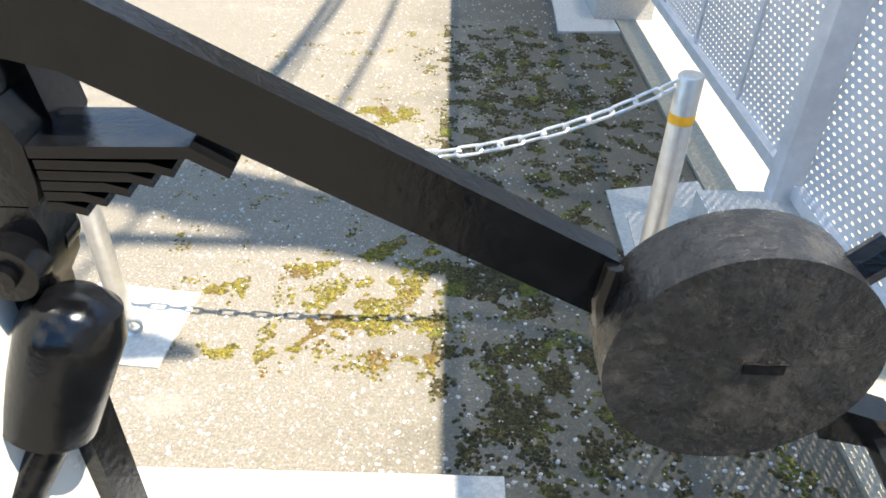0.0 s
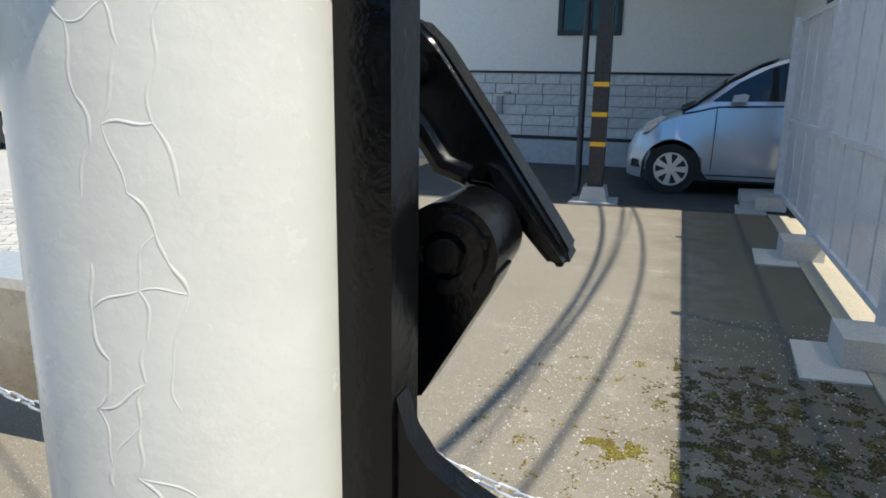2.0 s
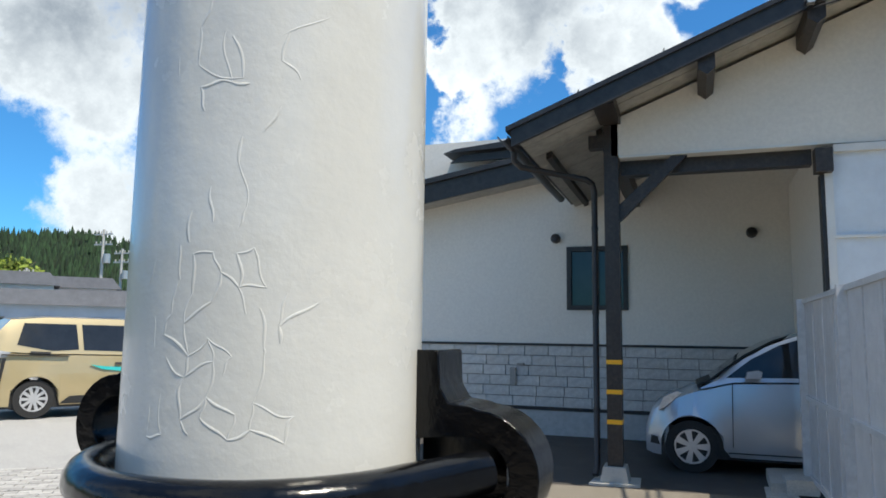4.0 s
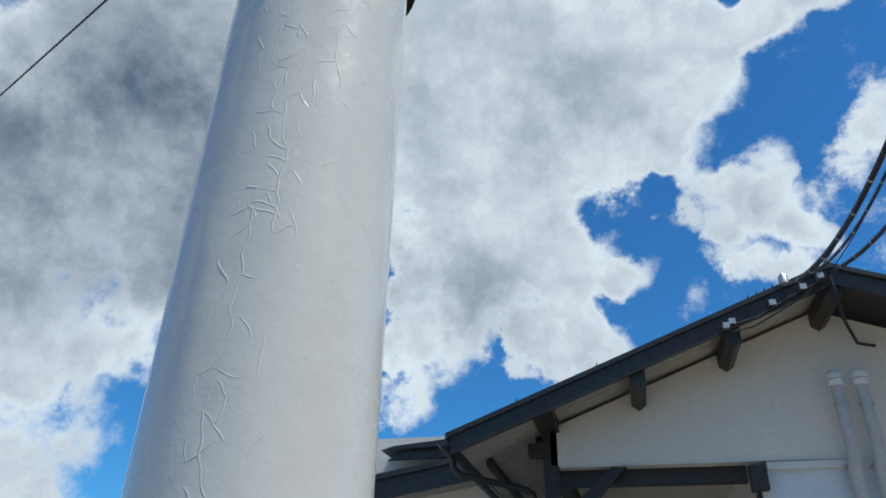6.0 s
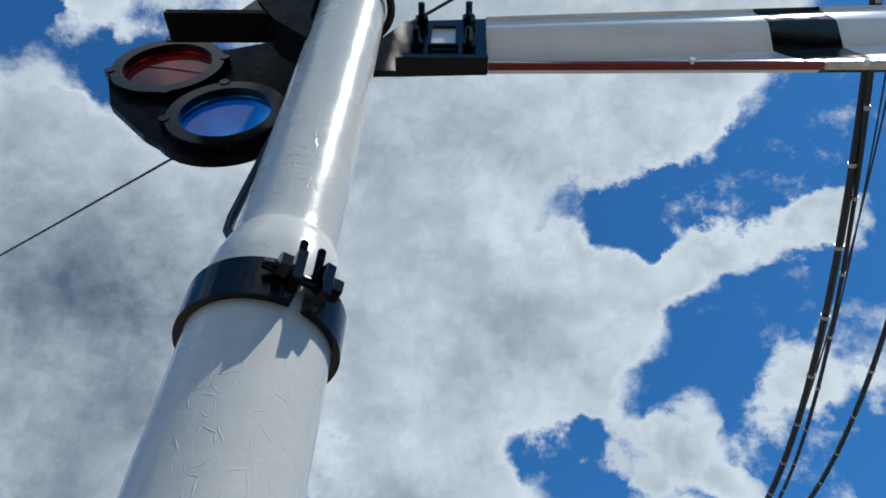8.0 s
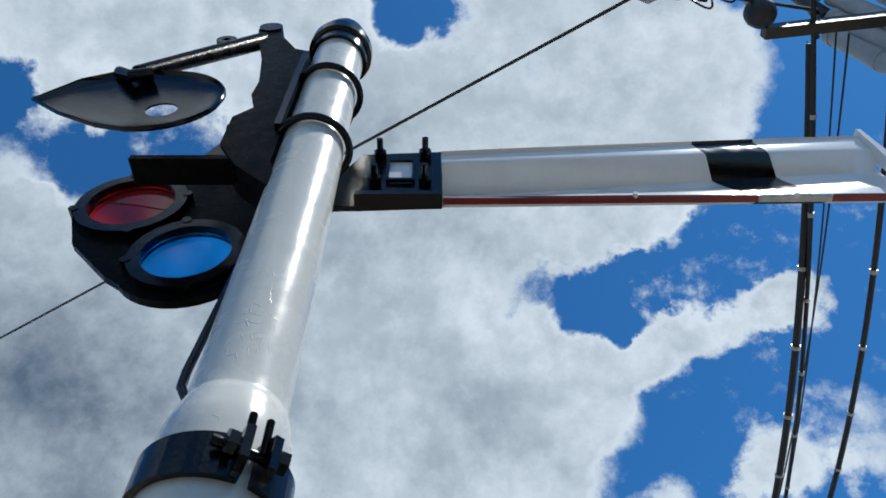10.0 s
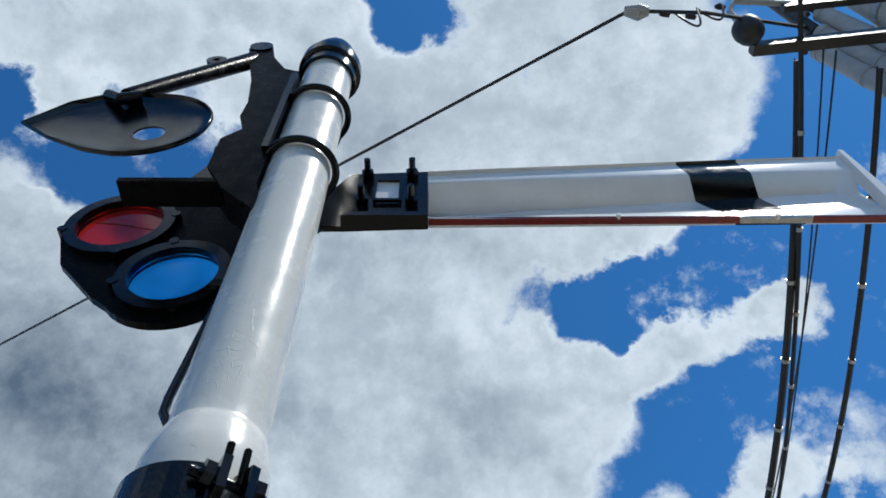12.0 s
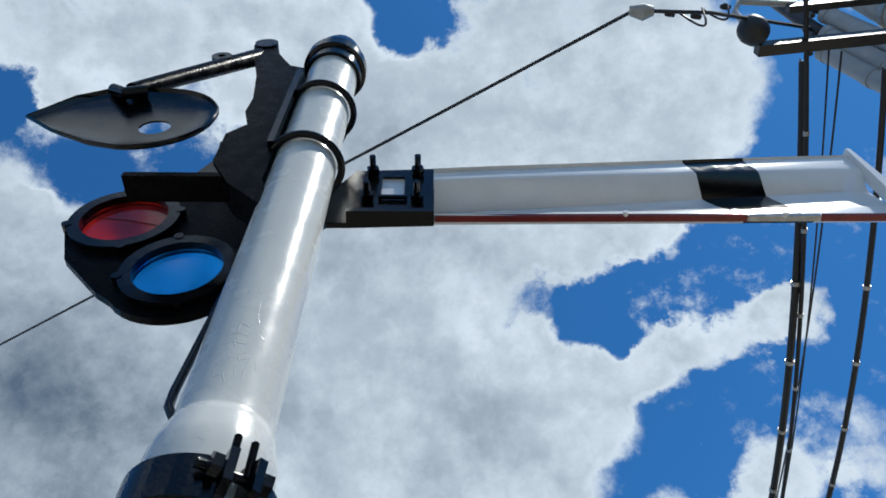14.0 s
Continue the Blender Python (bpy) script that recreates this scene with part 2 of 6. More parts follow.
        nt.links.new(some, mu.inputs[1])
        col = mixed(col, sp[1], mu.outputs[0])
    if isinstance(col, tuple):
        bs.inputs["Base Color"].default_value = (*col[:3], 1)
    else:
        nt.links.new(col, bs.inputs["Base Color"])
    normal = None
    for b in kw.get("bumps", ()):
        h = noise_fac(b[0], 6, 0.6)
        bp = nt.nodes.new("ShaderNodeBump")
        bp.inputs["Strength"].default_value = b[1]
        bp.inputs["Distance"].default_value = b[2]
        nt.links.new(h, bp.inputs["Height"])
        if normal:
            nt.links.new(normal, bp.inputs["Normal"])
        normal = bp.outputs["Normal"]
    if normal:
        nt.links.new(normal, bs.inputs["Normal"])
    rv = kw.get("rough_var")
    if rv:
        nt.links.new(ranged(noise_fac(rv[0], 5), 0.3, 0.7, rough - rv[1], rough + rv[1]), bs.inputs["Roughness"])
    return m


BLACK = material("black_gloss_paint", (0.0035, 0.0037, 0.0042), 0.12, ior=1.41, grain=(60, 0.4), rough_var=(30, 0.05),
                 bumps=((38, 0.3, 0.0012), (150, 0.5, 0.0008)))
BLACK_ROUGH = material("black_cast_iron_paint", (0.014, 0.014, 0.014), 0.28, ior=1.5, grain=(40, 0.5), rough_var=(60, 0.1),
                       stains=((25, (0.05, 0.046, 0.04), 0.5, 0.2, 0.8),), bumps=((90, 0.8, 0.004), (400, 0.4, 0.001)))
BLACK_CAST = material("black_cast_fitting_paint", (0.004, 0.004, 0.0045), 0.3, ior=1.12, grain=(40, 0.5), rough_var=(25, 0.12), bumps=((60, 0.35, 0.002), (240, 0.3, 0.0006)))
CREAM = material("cream_white_gloss_paint", (0.665, 0.66, 0.605), 0.24, grain=(14, 0.03), coat=0.25, rough_var=(18, 0.06),
                 stains=((9, (0.68, 0.665, 0.595), 0.55, 0.2, 0.5),),
                 bumps=((20, 0.22, 0.004), (70, 0.12, 0.0012), (220, 0.12, 0.0005)))
ARM_WHITE = material("arm_white_paint", (0.80, 0.80, 0.79), 0.2, grain=(10, 0.04), coat=0.3, bumps=((12, 0.3, 0.004), (180, 0.1, 0.0005)))
ARM_RED = material("arm_red_paint", (0.20, 0.018, 0.013), 0.35, grain=(30, 0.2), bumps=((80, 0.2, 0.001),))
LENS_RED = material("red_signal_glass", (0.62, 0.022, 0.016), 0.08, transmission=0.82, ior=1.3, grain=(9, 0.15), coat=0.3)
LENS_BLUE = material("blue_signal_glass", (0.02, 0.30, 0.85), 0.08, transmission=0.82, ior=1.3, grain=(9, 0.15), coat=0.3)
STEEL = material("stainless_steel", (0.66, 0.64, 0.60), 0.36, 0.85, grain=(40, 0.08), rough_var=(60, 0.06), bumps=((200, 0.1, 0.0005),))
# desk front: steel with the ground's brown reflection put into its colour
DESK_TINTED_STEEL = material("ground_tinted_steel", (0.40, 0.37, 0.31), 0.3, 0.85, grain=(30, 0.1), rough_var=(12, 0.1), bumps=((200, 0.1, 0.0005),))
GALV = material("galvanised_chain", (0.72, 0.72, 0.71), 0.38, 0.9, grain=(90, 0.2), bumps=((300, 0.3, 0.0006),))
YELLOW = material("yellow_reflective_tape", (0.85, 0.42, 0.02), 0.4, grain=(60, 0.1))
CONCRETE = material("weathered_concrete", (0.185, 0.165, 0.132), 0.85, grain=(160, 0.38), specks=(210, (0.72, 0.70, 0.64), 0.30),
                    stains=((1.3, (0.145, 0.128, 0.10), 0.45, 0.3, 0.6), (3.1, (0.26, 0.24, 0.205), 0.55, 0.15, 0.6), (26, (0.15, 0.13, 0.10), 0.56, 0.1, 0.8)),
                    bumps=((120, 0.5, 0.004), (420, 0.6, 0.002)))
def algae_and_shade(m, dark, x0, x1):
    """A blotchy algal and dirt film, with fence shade painted in, thickening towards the fence."""
    nt = m.node_tree
    bs = nt.nodes["Principled BSDF"]
    base = bs.inputs["Base Color"].links[0].from_socket
    tc, sx, nz = (nt.nodes.new(k) for k in ("ShaderNodeTexCoord", "ShaderNodeSeparateXYZ", "ShaderNodeTexNoise"))
    nt.links.new(tc.outputs["Object"], sx.inputs[0])
    nt.links.new(tc.outputs["Object"], nz.inputs["Vector"])
    nz.inputs["Scale"].default_value, nz.inputs["Detail"].default_value, nz.inputs["Roughness"].default_value = 3.5, 9, 0.65
    ad, mr, mx = nt.nodes.new("ShaderNodeMath"), nt.nodes.new("ShaderNodeMapRange"), nt.nodes.new("ShaderNodeMix")
    ad.operation, mr.interpolation_type, mx.data_type = "MULTIPLY_ADD", "SMOOTHSTEP", "RGBA"
    nt.links.new(nz.outputs["Fac"], ad.inputs[0])
    ad.inputs[1].default_value = 1.3
    nt.links.new(sx.outputs["X"], ad.inputs[2])
    nt.links.new(ad.outputs[0], mr.inputs[0])
    for i, v in enumerate((x0 + 0.65, x1 + 0.65, 0.0, 0.66)):
        mr.inputs[i + 1].default_value = v
    nt.links.new(mr.outputs[0], mx.inputs["Factor"])
    nt.links.new(base, mx.inputs["A"])
    mx.inputs["B"].default_value = (*dark, 1)
    nt.links.new(mx.outputs["Result"], bs.inputs["Base Color"])


# deepens the fence's shade in the slab colour, mixed with a real mossy film
algae_and_shade(CONCRETE, (0.062, 0.055, 0.036), -0.25, 0.45)
PALE_CONCRETE = material("pale_concrete", (0.46, 0.445, 0.41), 0.85, grain=(90, 0.2), stains=((8, (0.42, 0.41, 0.37), 0.5, 0.2, 0.7), (30, (0.3, 0.29, 0.25), 0.62, 0.08, 0.7)),
                         bumps=((160, 0.4, 0.002),))
KERB = material("buff_concrete_kerb", (0.34, 0.30, 0.225), 0.85, grain=(110, 0.25), stains=((10, (0.30, 0.26, 0.20), 0.55, 0.15, 0.7),), bumps=((160, 0.5, 0.002),))
ASPHALT = material("dark_asphalt", (0.055, 0.05, 0.046), 0.75, grain=(140, 0.5), stains=((2, (0.09, 0.08, 0.07), 0.5, 0.2, 0.7),), bumps=((200, 0.6, 0.003),))
LOT = material("worn_grey_paving", (0.34, 0.335, 0.32), 0.85, grain=(60, 0.25), stains=((0.7, (0.27, 0.27, 0.26), 0.45, 0.25, 0.7), (3, (0.42, 0.41, 0.40), 0.55, 0.15, 0.6)), bumps=((140, 0.4, 0.003),))
PAVER = material("grey_paving_block", (0.36, 0.35, 0.33), 0.85, random=0.18, grain=(60, 0.2), stains=((4, (0.45, 0.44, 0.42), 0.55, 0.15, 0.6),), bumps=((140, 0.4, 0.002),))
PAVERS = material("grey_paving_blocks", (0.36, 0.35, 0.33), 0.85, island=0.18, grain=(60, 0.2), bumps=((140, 0.4, 0.002),))
# same moss twice: colour brightened for the sun, darkened for the fence's shade
MOSS_SUNLIT = material("sunlit_green_moss", (0.15, 0.125, 0.018), 0.95, island=0.5, grain=(80, 0.6), stains=((7, (0.13, 0.075, 0.02), 0.48, 0.15, 0.85),), bumps=((300, 1.0, 0.006),))
MOSS_SHADED = material("shaded_brown_moss", (0.055, 0.045, 0.014), 0.95, island=0.5, grain=(80, 0.6), stains=((9, (0.12, 0.13, 0.015), 0.5, 0.15, 0.9),), bumps=((300, 1.0, 0.006),))
RENDER = material("cream_wall_render", (0.74, 0.70, 0.63), 0.85, grain=(25, 0.05), stains=((0.8, (0.65, 0.615, 0.55), 0.5, 0.3, 0.5),), bumps=((160, 0.3, 0.002),))
STONE = material("grey_split_face_block", (0.55, 0.54, 0.51), 0.85, random=0.07, grain=(18, 0.15), stains=((40, (0.40, 0.39, 0.37), 0.55, 0.15, 0.6),), bumps=((45, 0.8, 0.008), (200, 0.4, 0.002)))
MORTAR = material("grey_mortar", (0.30, 0.29, 0.27), 0.9, grain=(60, 0.15))
PLINTH = material("grey_painted_plinth", (0.42, 0.43, 0.42), 0.8, grain=(12, 0.12), bumps=((120, 0.3, 0.002),))
WOOD = material("dark_stained_timber", (0.030, 0.023, 0.019), 0.5, grain=(30, 0.4), stains=((12, (0.06, 0.045, 0.035), 0.5, 0.2, 0.7),), bumps=((60, 0.5, 0.003),))
FASCIA = material("black_brown_fascia", (0.022, 0.020, 0.019), 0.45, grain=(10, 0.4), bumps=((40, 0.2, 0.002),))
ROOFING = material("dark_metal_roofing", (0.035, 0.033, 0.032), 0.4, 0.3, grain=(8, 0.3))
SOFFIT = material("pale_soffit_board", (0.38, 0.36, 0.32), 0.8, grain=(8, 0.15), stains=((6, (0.28, 0.35, 0.3), 0.55, 0.15, 0.6),))
SHEET = material("pale_blue_metal_sheet", (0.66, 0.70, 0.74), 0.5, 0.1, grain=(3, 0.06), stains=((2, (0.56, 0.60, 0.64), 0.5, 0.3, 0.5),), bumps=((6, 0.15, 0.01),))
PVC = material("grey_plastic_pipe", (0.42, 0.43, 0.43), 0.45, grain=(20, 0.1))
BROWN_PIPE = material("brown_plastic_pipe", (0.025, 0.020, 0.018), 0.4, grain=(20, 0.2))
DARK_GLASS = material("dark_window_glass", (0.02, 0.022, 0.024), 0.06, grain=(3, 0.2))
CAR_SILVER = material("silver_car_paint", (0.50, 0.53, 0.57), 0.28, 0.55, grain=(3, 0.02), coat=0.8)
CAR_GOLD = material("beige_car_paint", (0.50, 0.40, 0.22), 0.3, 0.35, grain=(3, 0.02), coat=0.8)
CAR_BROWN = material("brown_car_trim", (0.12, 0.085, 0.05), 0.35, 0.2, grain=(5, 0.1))
RUBBER = material("tyre_rubber", (0.02, 0.02, 0.02), 0.8, grain=(60, 0.3))
RIM = material("silver_wheel_cover", (0.66, 0.67, 0.68), 0.3, 0.6, grain=(20, 0.06))
BLACK_PLASTIC = material("black_plastic", (0.018, 0.018, 0.018), 0.55, grain=(40, 0.3))
LAMP_GLASS = material("clear_lamp_glass", (0.6, 0.62, 0.64), 0.1, 0.3, grain=(20, 0.2))
TAIL_RED = material("red_lamp_glass", (0.35, 0.02, 0.02), 0.1, grain=(20, 0.2))
TEAL = material("teal_vinyl_stripe", (0.03, 0.5, 0.48), 0.4, grain=(20, 0.05))
INK = material("dark_lettering", (0.05, 0.05, 0.05), 0.5, grain=(20, 0.05))
FENCE_STEEL = material("grey_fence_steel", (0.60, 0.60, 0.60), 0.5, 0.2, grain=(15, 0.1), bumps=((100, 0.15, 0.001),))
CABLE = material("black_cable_sheath", (0.012, 0.012, 0.014), 0.5, grain=(30, 0.3))
ZINC = material("zinc_fitting", (0.45, 0.45, 0.44), 0.45, 0.8, grain=(50, 0.2))
UTILITY = material("grey_conduit_paint", (0.36, 0.37, 0.37), 0.5, grain=(12, 0.1), stains=((6, (0.28, 0.28, 0.27), 0.55, 0.15, 0.5),))
POLE_CONC = material("utility_pole_concrete", (0.42, 0.41, 0.38), 0.8, grain=(20, 0.15))
LEAF_DARK = material("conifer_foliage", (0.018, 0.042, 0.014), 0.9, island=0.5, grain=(0.3, 0.4))
LEAF_LIGHT = material("spring_foliage", (0.17, 0.22, 0.03), 0.9, island=0.35, grain=(0.5, 0.3))
HILL = material("forest_floor", (0.03, 0.05, 0.018), 0.95, grain=(0.2, 0.4))
BARK = material("bark", (0.10, 0.08, 0.06), 0.9, grain=(8, 0.3))
HOUSE_WALL = material("pale_house_wall", (0.66, 0.66, 0.64), 0.8, grain=(1.0, 0.08))
HOUSE_GREY = material("grey_house_wall", (0.36, 0.40, 0.45), 0.8, grain=(1.0, 0.08))
HOUSE_ROOF = material("grey_house_roof", (0.16, 0.16, 0.17), 0.6, grain=(2, 0.15))


def perforated():
    """Grey sheet steel with staggered slots."""
    m = material("perforated_steel_sheet", (0.64, 0.64, 0.645), 0.5, 0.15, grain=(6, 0.08))
    nt = m.node_tree
    bs = nt.nodes["Principled BSDF"]
    tc = nt.nodes.new("ShaderNodeTexCoord")
    sx = nt.nodes.new("ShaderNodeSeparateXYZ")
    nt.links.new(tc.outputs["Object"], sx.inputs[0])

    def mt(op, a, b=None, c=None):
        nd = nt.nodes.new("ShaderNodeMath")
        nd.operation = op
        for i, v in enumerate((a, b, c)):
            if v is None:
                continue
            if isinstance(v, (int, float)):
                nd.inputs[i].default_value = v
            else:
                nt.links.new(v, nd.inputs[i])
        return nd.outputs[0]

    PZ, PY = 0.021, 0.034
    row = mt("DIVIDE", sx.outputs["Z"], PZ)
    odd = mt("MULTIPLY", mt("MODULO", mt("FLOOR", row), 2.0), 0.5)
    col = mt("ADD", mt("DIVIDE", sx.outputs["Y"], PY), odd)
    fz = mt("ABSOLUTE", mt("SUBTRACT", mt("FRACT", row), 0.5))
    fy = mt("ABSOLUTE", mt("SUBTRACT", mt("FRACT", col), 0.5))
    slot = mt("MULTIPLY", mt("LESS_THAN", fz, 0.17), mt("LESS_THAN", fy, 0.25))
    tr = nt.nodes.new("ShaderNodeBsdfTransparent")
    mx = nt.nodes.new("ShaderNodeMixShader")
    nt.links.new(slot, mx.inputs[0])
    nt.links.new(bs.outputs[0], mx.inputs[1])
    nt.links.new(tr.outputs[0], mx.inputs[2])
    nt.links.new(mx.outputs[0], nt.nodes["Material Output"].inputs["Surface"])
    return m


PERFORATED = perforated()


# ---- mesh helpers ----
def finish(bm, bevel=0.0, smooth=False, segments=2):
    if bevel > 0:
        edges = [ed for ed in bm.edges if len(ed.link_faces) == 2 and ed.calc_face_angle(0) > 0.6]
        bmesh.ops.bevel(bm, geom=edges, offset=bevel, segments=segments, affect="EDGES", clamp_overlap=True)
    bmesh.ops.recalc_face_normals(bm, faces=bm.faces)
    if smooth or (bevel > 0 and segments > 2):
        for f in bm.faces:
            f.smooth = True
        for ed in bm.edges:
            if len(ed.link_faces) == 2 and ed.calc_face_angle(0) > 0.7:
                ed.smooth = False
    return bm


def thing(name, loc, label, category, group="", kind=""):
    ob = new(name)
    ob.location = loc
    ob.empty_display_size = 0.1
    return tagged(ob, label, category, group, kind)


def part(name, bm, mat, parent=None, label=""):
    me = bpy.data.meshes.new(name)
    bm.to_mesh(me)
    bm.free()
    me.materials.append(mat)
    ob = new(name, me)
    if parent is not None:
        ob.parent = parent
        inv, p = Matrix(), parent
        while p is not None:
            inv = inv @ (p.matrix_basis.inverted() if p.parent is None else Matrix())
            p = p.parent
        ob.matrix_parent_inverse = inv if parent.parent is None else Matrix()
    return tagged(ob, label)


def whole(name, bm, mat, label, category="", kind="", group=""):
    return tagged(part(name, bm, mat), label, category, group, kind)


def box(x0, x1, y0, y1, z0, z1, bm=None):
    bm = bm or bmesh.new()
    vs = [bm.verts.new((x, y, z)) for x in (x0, x1) for y in (y0, y1) for z in (z0, z1)]
    for q in ((0, 1, 3, 2), (4, 6, 7, 5), (0, 4, 5, 1), (2, 3, 7, 6), (0, 2, 6, 4), (1, 5, 7, 3)):
        bm.faces.new([vs[i] for i in q])
    return bm


def turned(m, bm):
    bmesh.ops.transform(bm, matrix=m, verts=bm.verts)
    return bm


def tube(points, radius, bm=None, seg=10, cap=True):
    """A round bar along points; radius a number or one per point."""
    bm = bm or bmesh.new()
    pts = [Vector(p) for p in points]
    rad = [radius] * len(pts) if isinstance(radius, (int, float)) else radius
    rings, side = [], None
    for i, p in enumerate(pts):
        d = (pts[min(i + 1, len(pts) - 1)] - pts[max(i - 1, 0)]).normalized()
        if side is None:
            side = d.orthogonal().normalized()
        else:
            side = (side - d * side.dot(d)).normalized()
        up = d.cross(side)
        rings.append([bm.verts.new(p + (side * math.cos(2 * math.pi * k / seg) + up * math.sin(2 * math.pi * k / seg)) * rad[i]) for k in range(seg)])
    for a, b in zip(rings, rings[1:]):
        for k in range(seg):
            bm.faces.new((a[k], a[(k + 1) % seg], b[(k + 1) % seg], b[k]))
    if cap:
        bm.faces.new(rings[0][::-1])
        bm.faces.new(rings[-1])
    return bm


def lathe(profile, seg=48, center=(0, 0), bm=None, cap=True):
    """profile of (radius, z) turned round an upright axis."""
    bm = bm or bmesh.new()
    rings = []
    for r, z in profile:
        rings.append([bm.verts.new((center[0] + r * math.cos(2 * math.pi * k / seg), center[1] + r * math.sin(2 * math.pi * k / seg), z)) for k in range(seg)])
    for a, b in zip(rings, rings[1:]):
        for k in range(seg):
            bm.faces.new((a[k], a[(k + 1) % seg], b[(k + 1) % seg], b[k]))
    if cap:
        bm.faces.new(rings[0][::-1])
        bm.faces.new(rings[-1])
    return bm


def slab(outline, y0, y1, bm=None):
    """A plate whose outline lies in the x-z plane, from y0 to y1."""
    bm = bm or bmesh.new()
    a = [bm.verts.new((x, y0, z)) for x, z in outline]
    b = [bm.verts.new((x, y1, z)) for x, z in outline]
    bm.faces.new(a)
    bm.faces.new(b[::-1])
    for i in range(len(outline)):
        j = (i + 1) % len(outline)
        bm.faces.new((a[i], b[i], b[j], a[j]))
    return bm


def flat(outline, z0, z1, bm=None):
    """A plate whose outline lies in the x-y plane."""
    bm = bm or bmesh.new()
    a = [bm.verts.new((x, y, z0)) for x, y in outline]
    b = [bm.verts.new((x, y, z1)) for x, y in outline]
    bm.faces.new(a[::-1])
    bm.faces.new(b)
    for i in range(len(outline)):
        j = (i + 1) % len(outline)
        bm.faces.new((a[j], b[j], b[i], a[i]))
    return bm


def arc(cx, cz, r, a0, a1, n):
    return [(cx + r * math.cos(radians(a0 + (a1 - a0) * i / n)), cz + r * math.sin(radians(a0 + (a1 - a0) * i / n))) for i in range(n + 1)]


def disc_y(cx, cz, r, y0, y1, seg=40, bm=None):
    return slab(arc(cx, cz, r, 0, 360 - 360 / seg, seg - 1), y0, y1, bm)


def ring_y(cx, cz, r0, r1, y0, y1, seg=40, bm=None):
    """A flat ring in the x-z plane."""
    bm = bm or bmesh.new()
    rows = []
    for r, y in ((r0, y0), (r1, y0), (r1, y1), (r0, y1)):
        rows.append([bm.verts.new((cx + r * math.cos(2 * math.pi * k / seg), y, cz + r * math.sin(2 * math.pi * k / seg))) for k in range(seg)])
    for q in range(4):
        a, b = rows[q], rows[(q + 1) % 4]
        for k in range(seg):
            bm.faces.new((a[k], a[(k + 1) % seg], b[(k + 1) % seg], b[k]))
    return bm


def hexnut(p, axis, r, h, bm=None):
    p, axis = Vector(p), Vector(axis).normalized()
    return tube([p, p + axis * h], r, bm, seg=6)


# ---- ground ----
def grid_sheet(x0, x1, y0, y1, z, nx, ny, wave=0.0):
    bm = bmesh.new()
    vs = [[bm.verts.new((x0 + (x1 - x0) * i / nx, y0 + (y1 - y0) * j / ny, z + wave * noise.noise((i * 0.7, j * 0.7, 3)))) for j in range(ny + 1)] for i in range(nx + 1)]
    for i in range(nx):
        for j in range(ny):
            bm.faces.new((vs[i][j], vs[i + 1][j], vs[i + 1][j + 1], vs[i][j + 1]))
    return bm


whole("ground", grid_sheet(-900, 900, -900, 900, -0.02, 8, 8), LOT, "worn grey paved car park reaching to the hills", "ground", "structure")
whole("pavement", flat([(-2.9, -6), (0.84, -6), (0.84, 7.62), (-2.9, 7.30)], -0.1, 0.0), CONCRETE,
      "sunlit weathered concrete slab with moss and exposed grit", "pavement", "structure")
whole("porch_floor", flat([(-4.6, 7.1), (-2.905, 7.295), (0.84, 7.625), (1.3, 7.63), (6, 7.63), (6, 11.0), (-4.6, 11.0)], -0.1, -0.003), ASPHALT,
      "dark damp asphalt under the porch", "pavement", "structure")
whole("kerb", finish(box(0.845, 1.02, -4, 7.6, -0.1, 0.012), 0.006), KERB, "buff concrete kerb along the fence", "kerb", "structure")
whole("yard", flat([(1.025, -8), (9, -8), (9, 7.6), (1.025, 7.6)], -0.1, -0.005), KERB, "bright concrete yard behind the fence", "ground", "structure")

# walls out of view, added to block sky light and darken the black paint's reflections
for nm, o in (("wall_south", [(-14, -7.0), (12, -7.0), (12, -6.8), (-14, -6.8)]), ("wall_east", [(8.0, -6.8), (8.2, -6.8), (8.2, 3.2), (8.0, 3.2)])):
    whole(nm, flat(o, -0.1, 2.6 if nm == "wall_south" else 6.0), WOOD, "plain dark timber wall out of view, added to cut sky light and reflections", "wall", "structure")

# ---- railway semaphore signal ----
AX, AY = -0.2885, 0.5103
R_LOW, R_TOP = 0.0824, 0.0667
signal = thing("railway_signal", (AX, AY, 0), "cream-painted tubular railway semaphore signal with black fittings and a white arm", "signal")

prof = [(R_LOW, 0.02)]
for i in range(60):
    prof.append((R_LOW, 0.06 + i * 0.0385))
prof += [(R_LOW, 2.36), (0.0815, 2.378), (0.079, 2.392), (0.0735, 2.415), (0.0705, 2.425), (R_TOP + 0.001, 2.430), (R_TOP, 2.436)]
for i in range(24):
    prof.append((R_TOP, 2.46 + i * 0.057))
bm = lathe(prof, 72, (AX, AY))
part("mast", finish(bm, smooth=True), CREAM, signal, "cream gloss mast with cracked, wrinkled paint")
bm = lathe([(R_TOP + 0.001, 3.70), (R_TOP + 0.010, 3.70), (R_TOP + 0.012, 3.745), (R_TOP + 0.021, 3.75), (R_TOP + 0.021, 3.79), (R_TOP + 0.012, 3.80), (R_TOP + 0.006, 3.85), (R_TOP * 0.85, 3.91), (R_TOP * 0.5, 3.945), (0.012, 3.955)], 48, (AX, AY))
mcap = part("mast_cap", finish(bm, smooth=True), BLACK, signal, "black domed cap")
part("mast_foot", finish(lathe([(0.15, 0.05), (0.15, 0.075), (0.10, 0.08), (0.09, 0.10), (0.0835, 0.105)], 40, (AX, AY)), smooth=True), BLACK, signal)


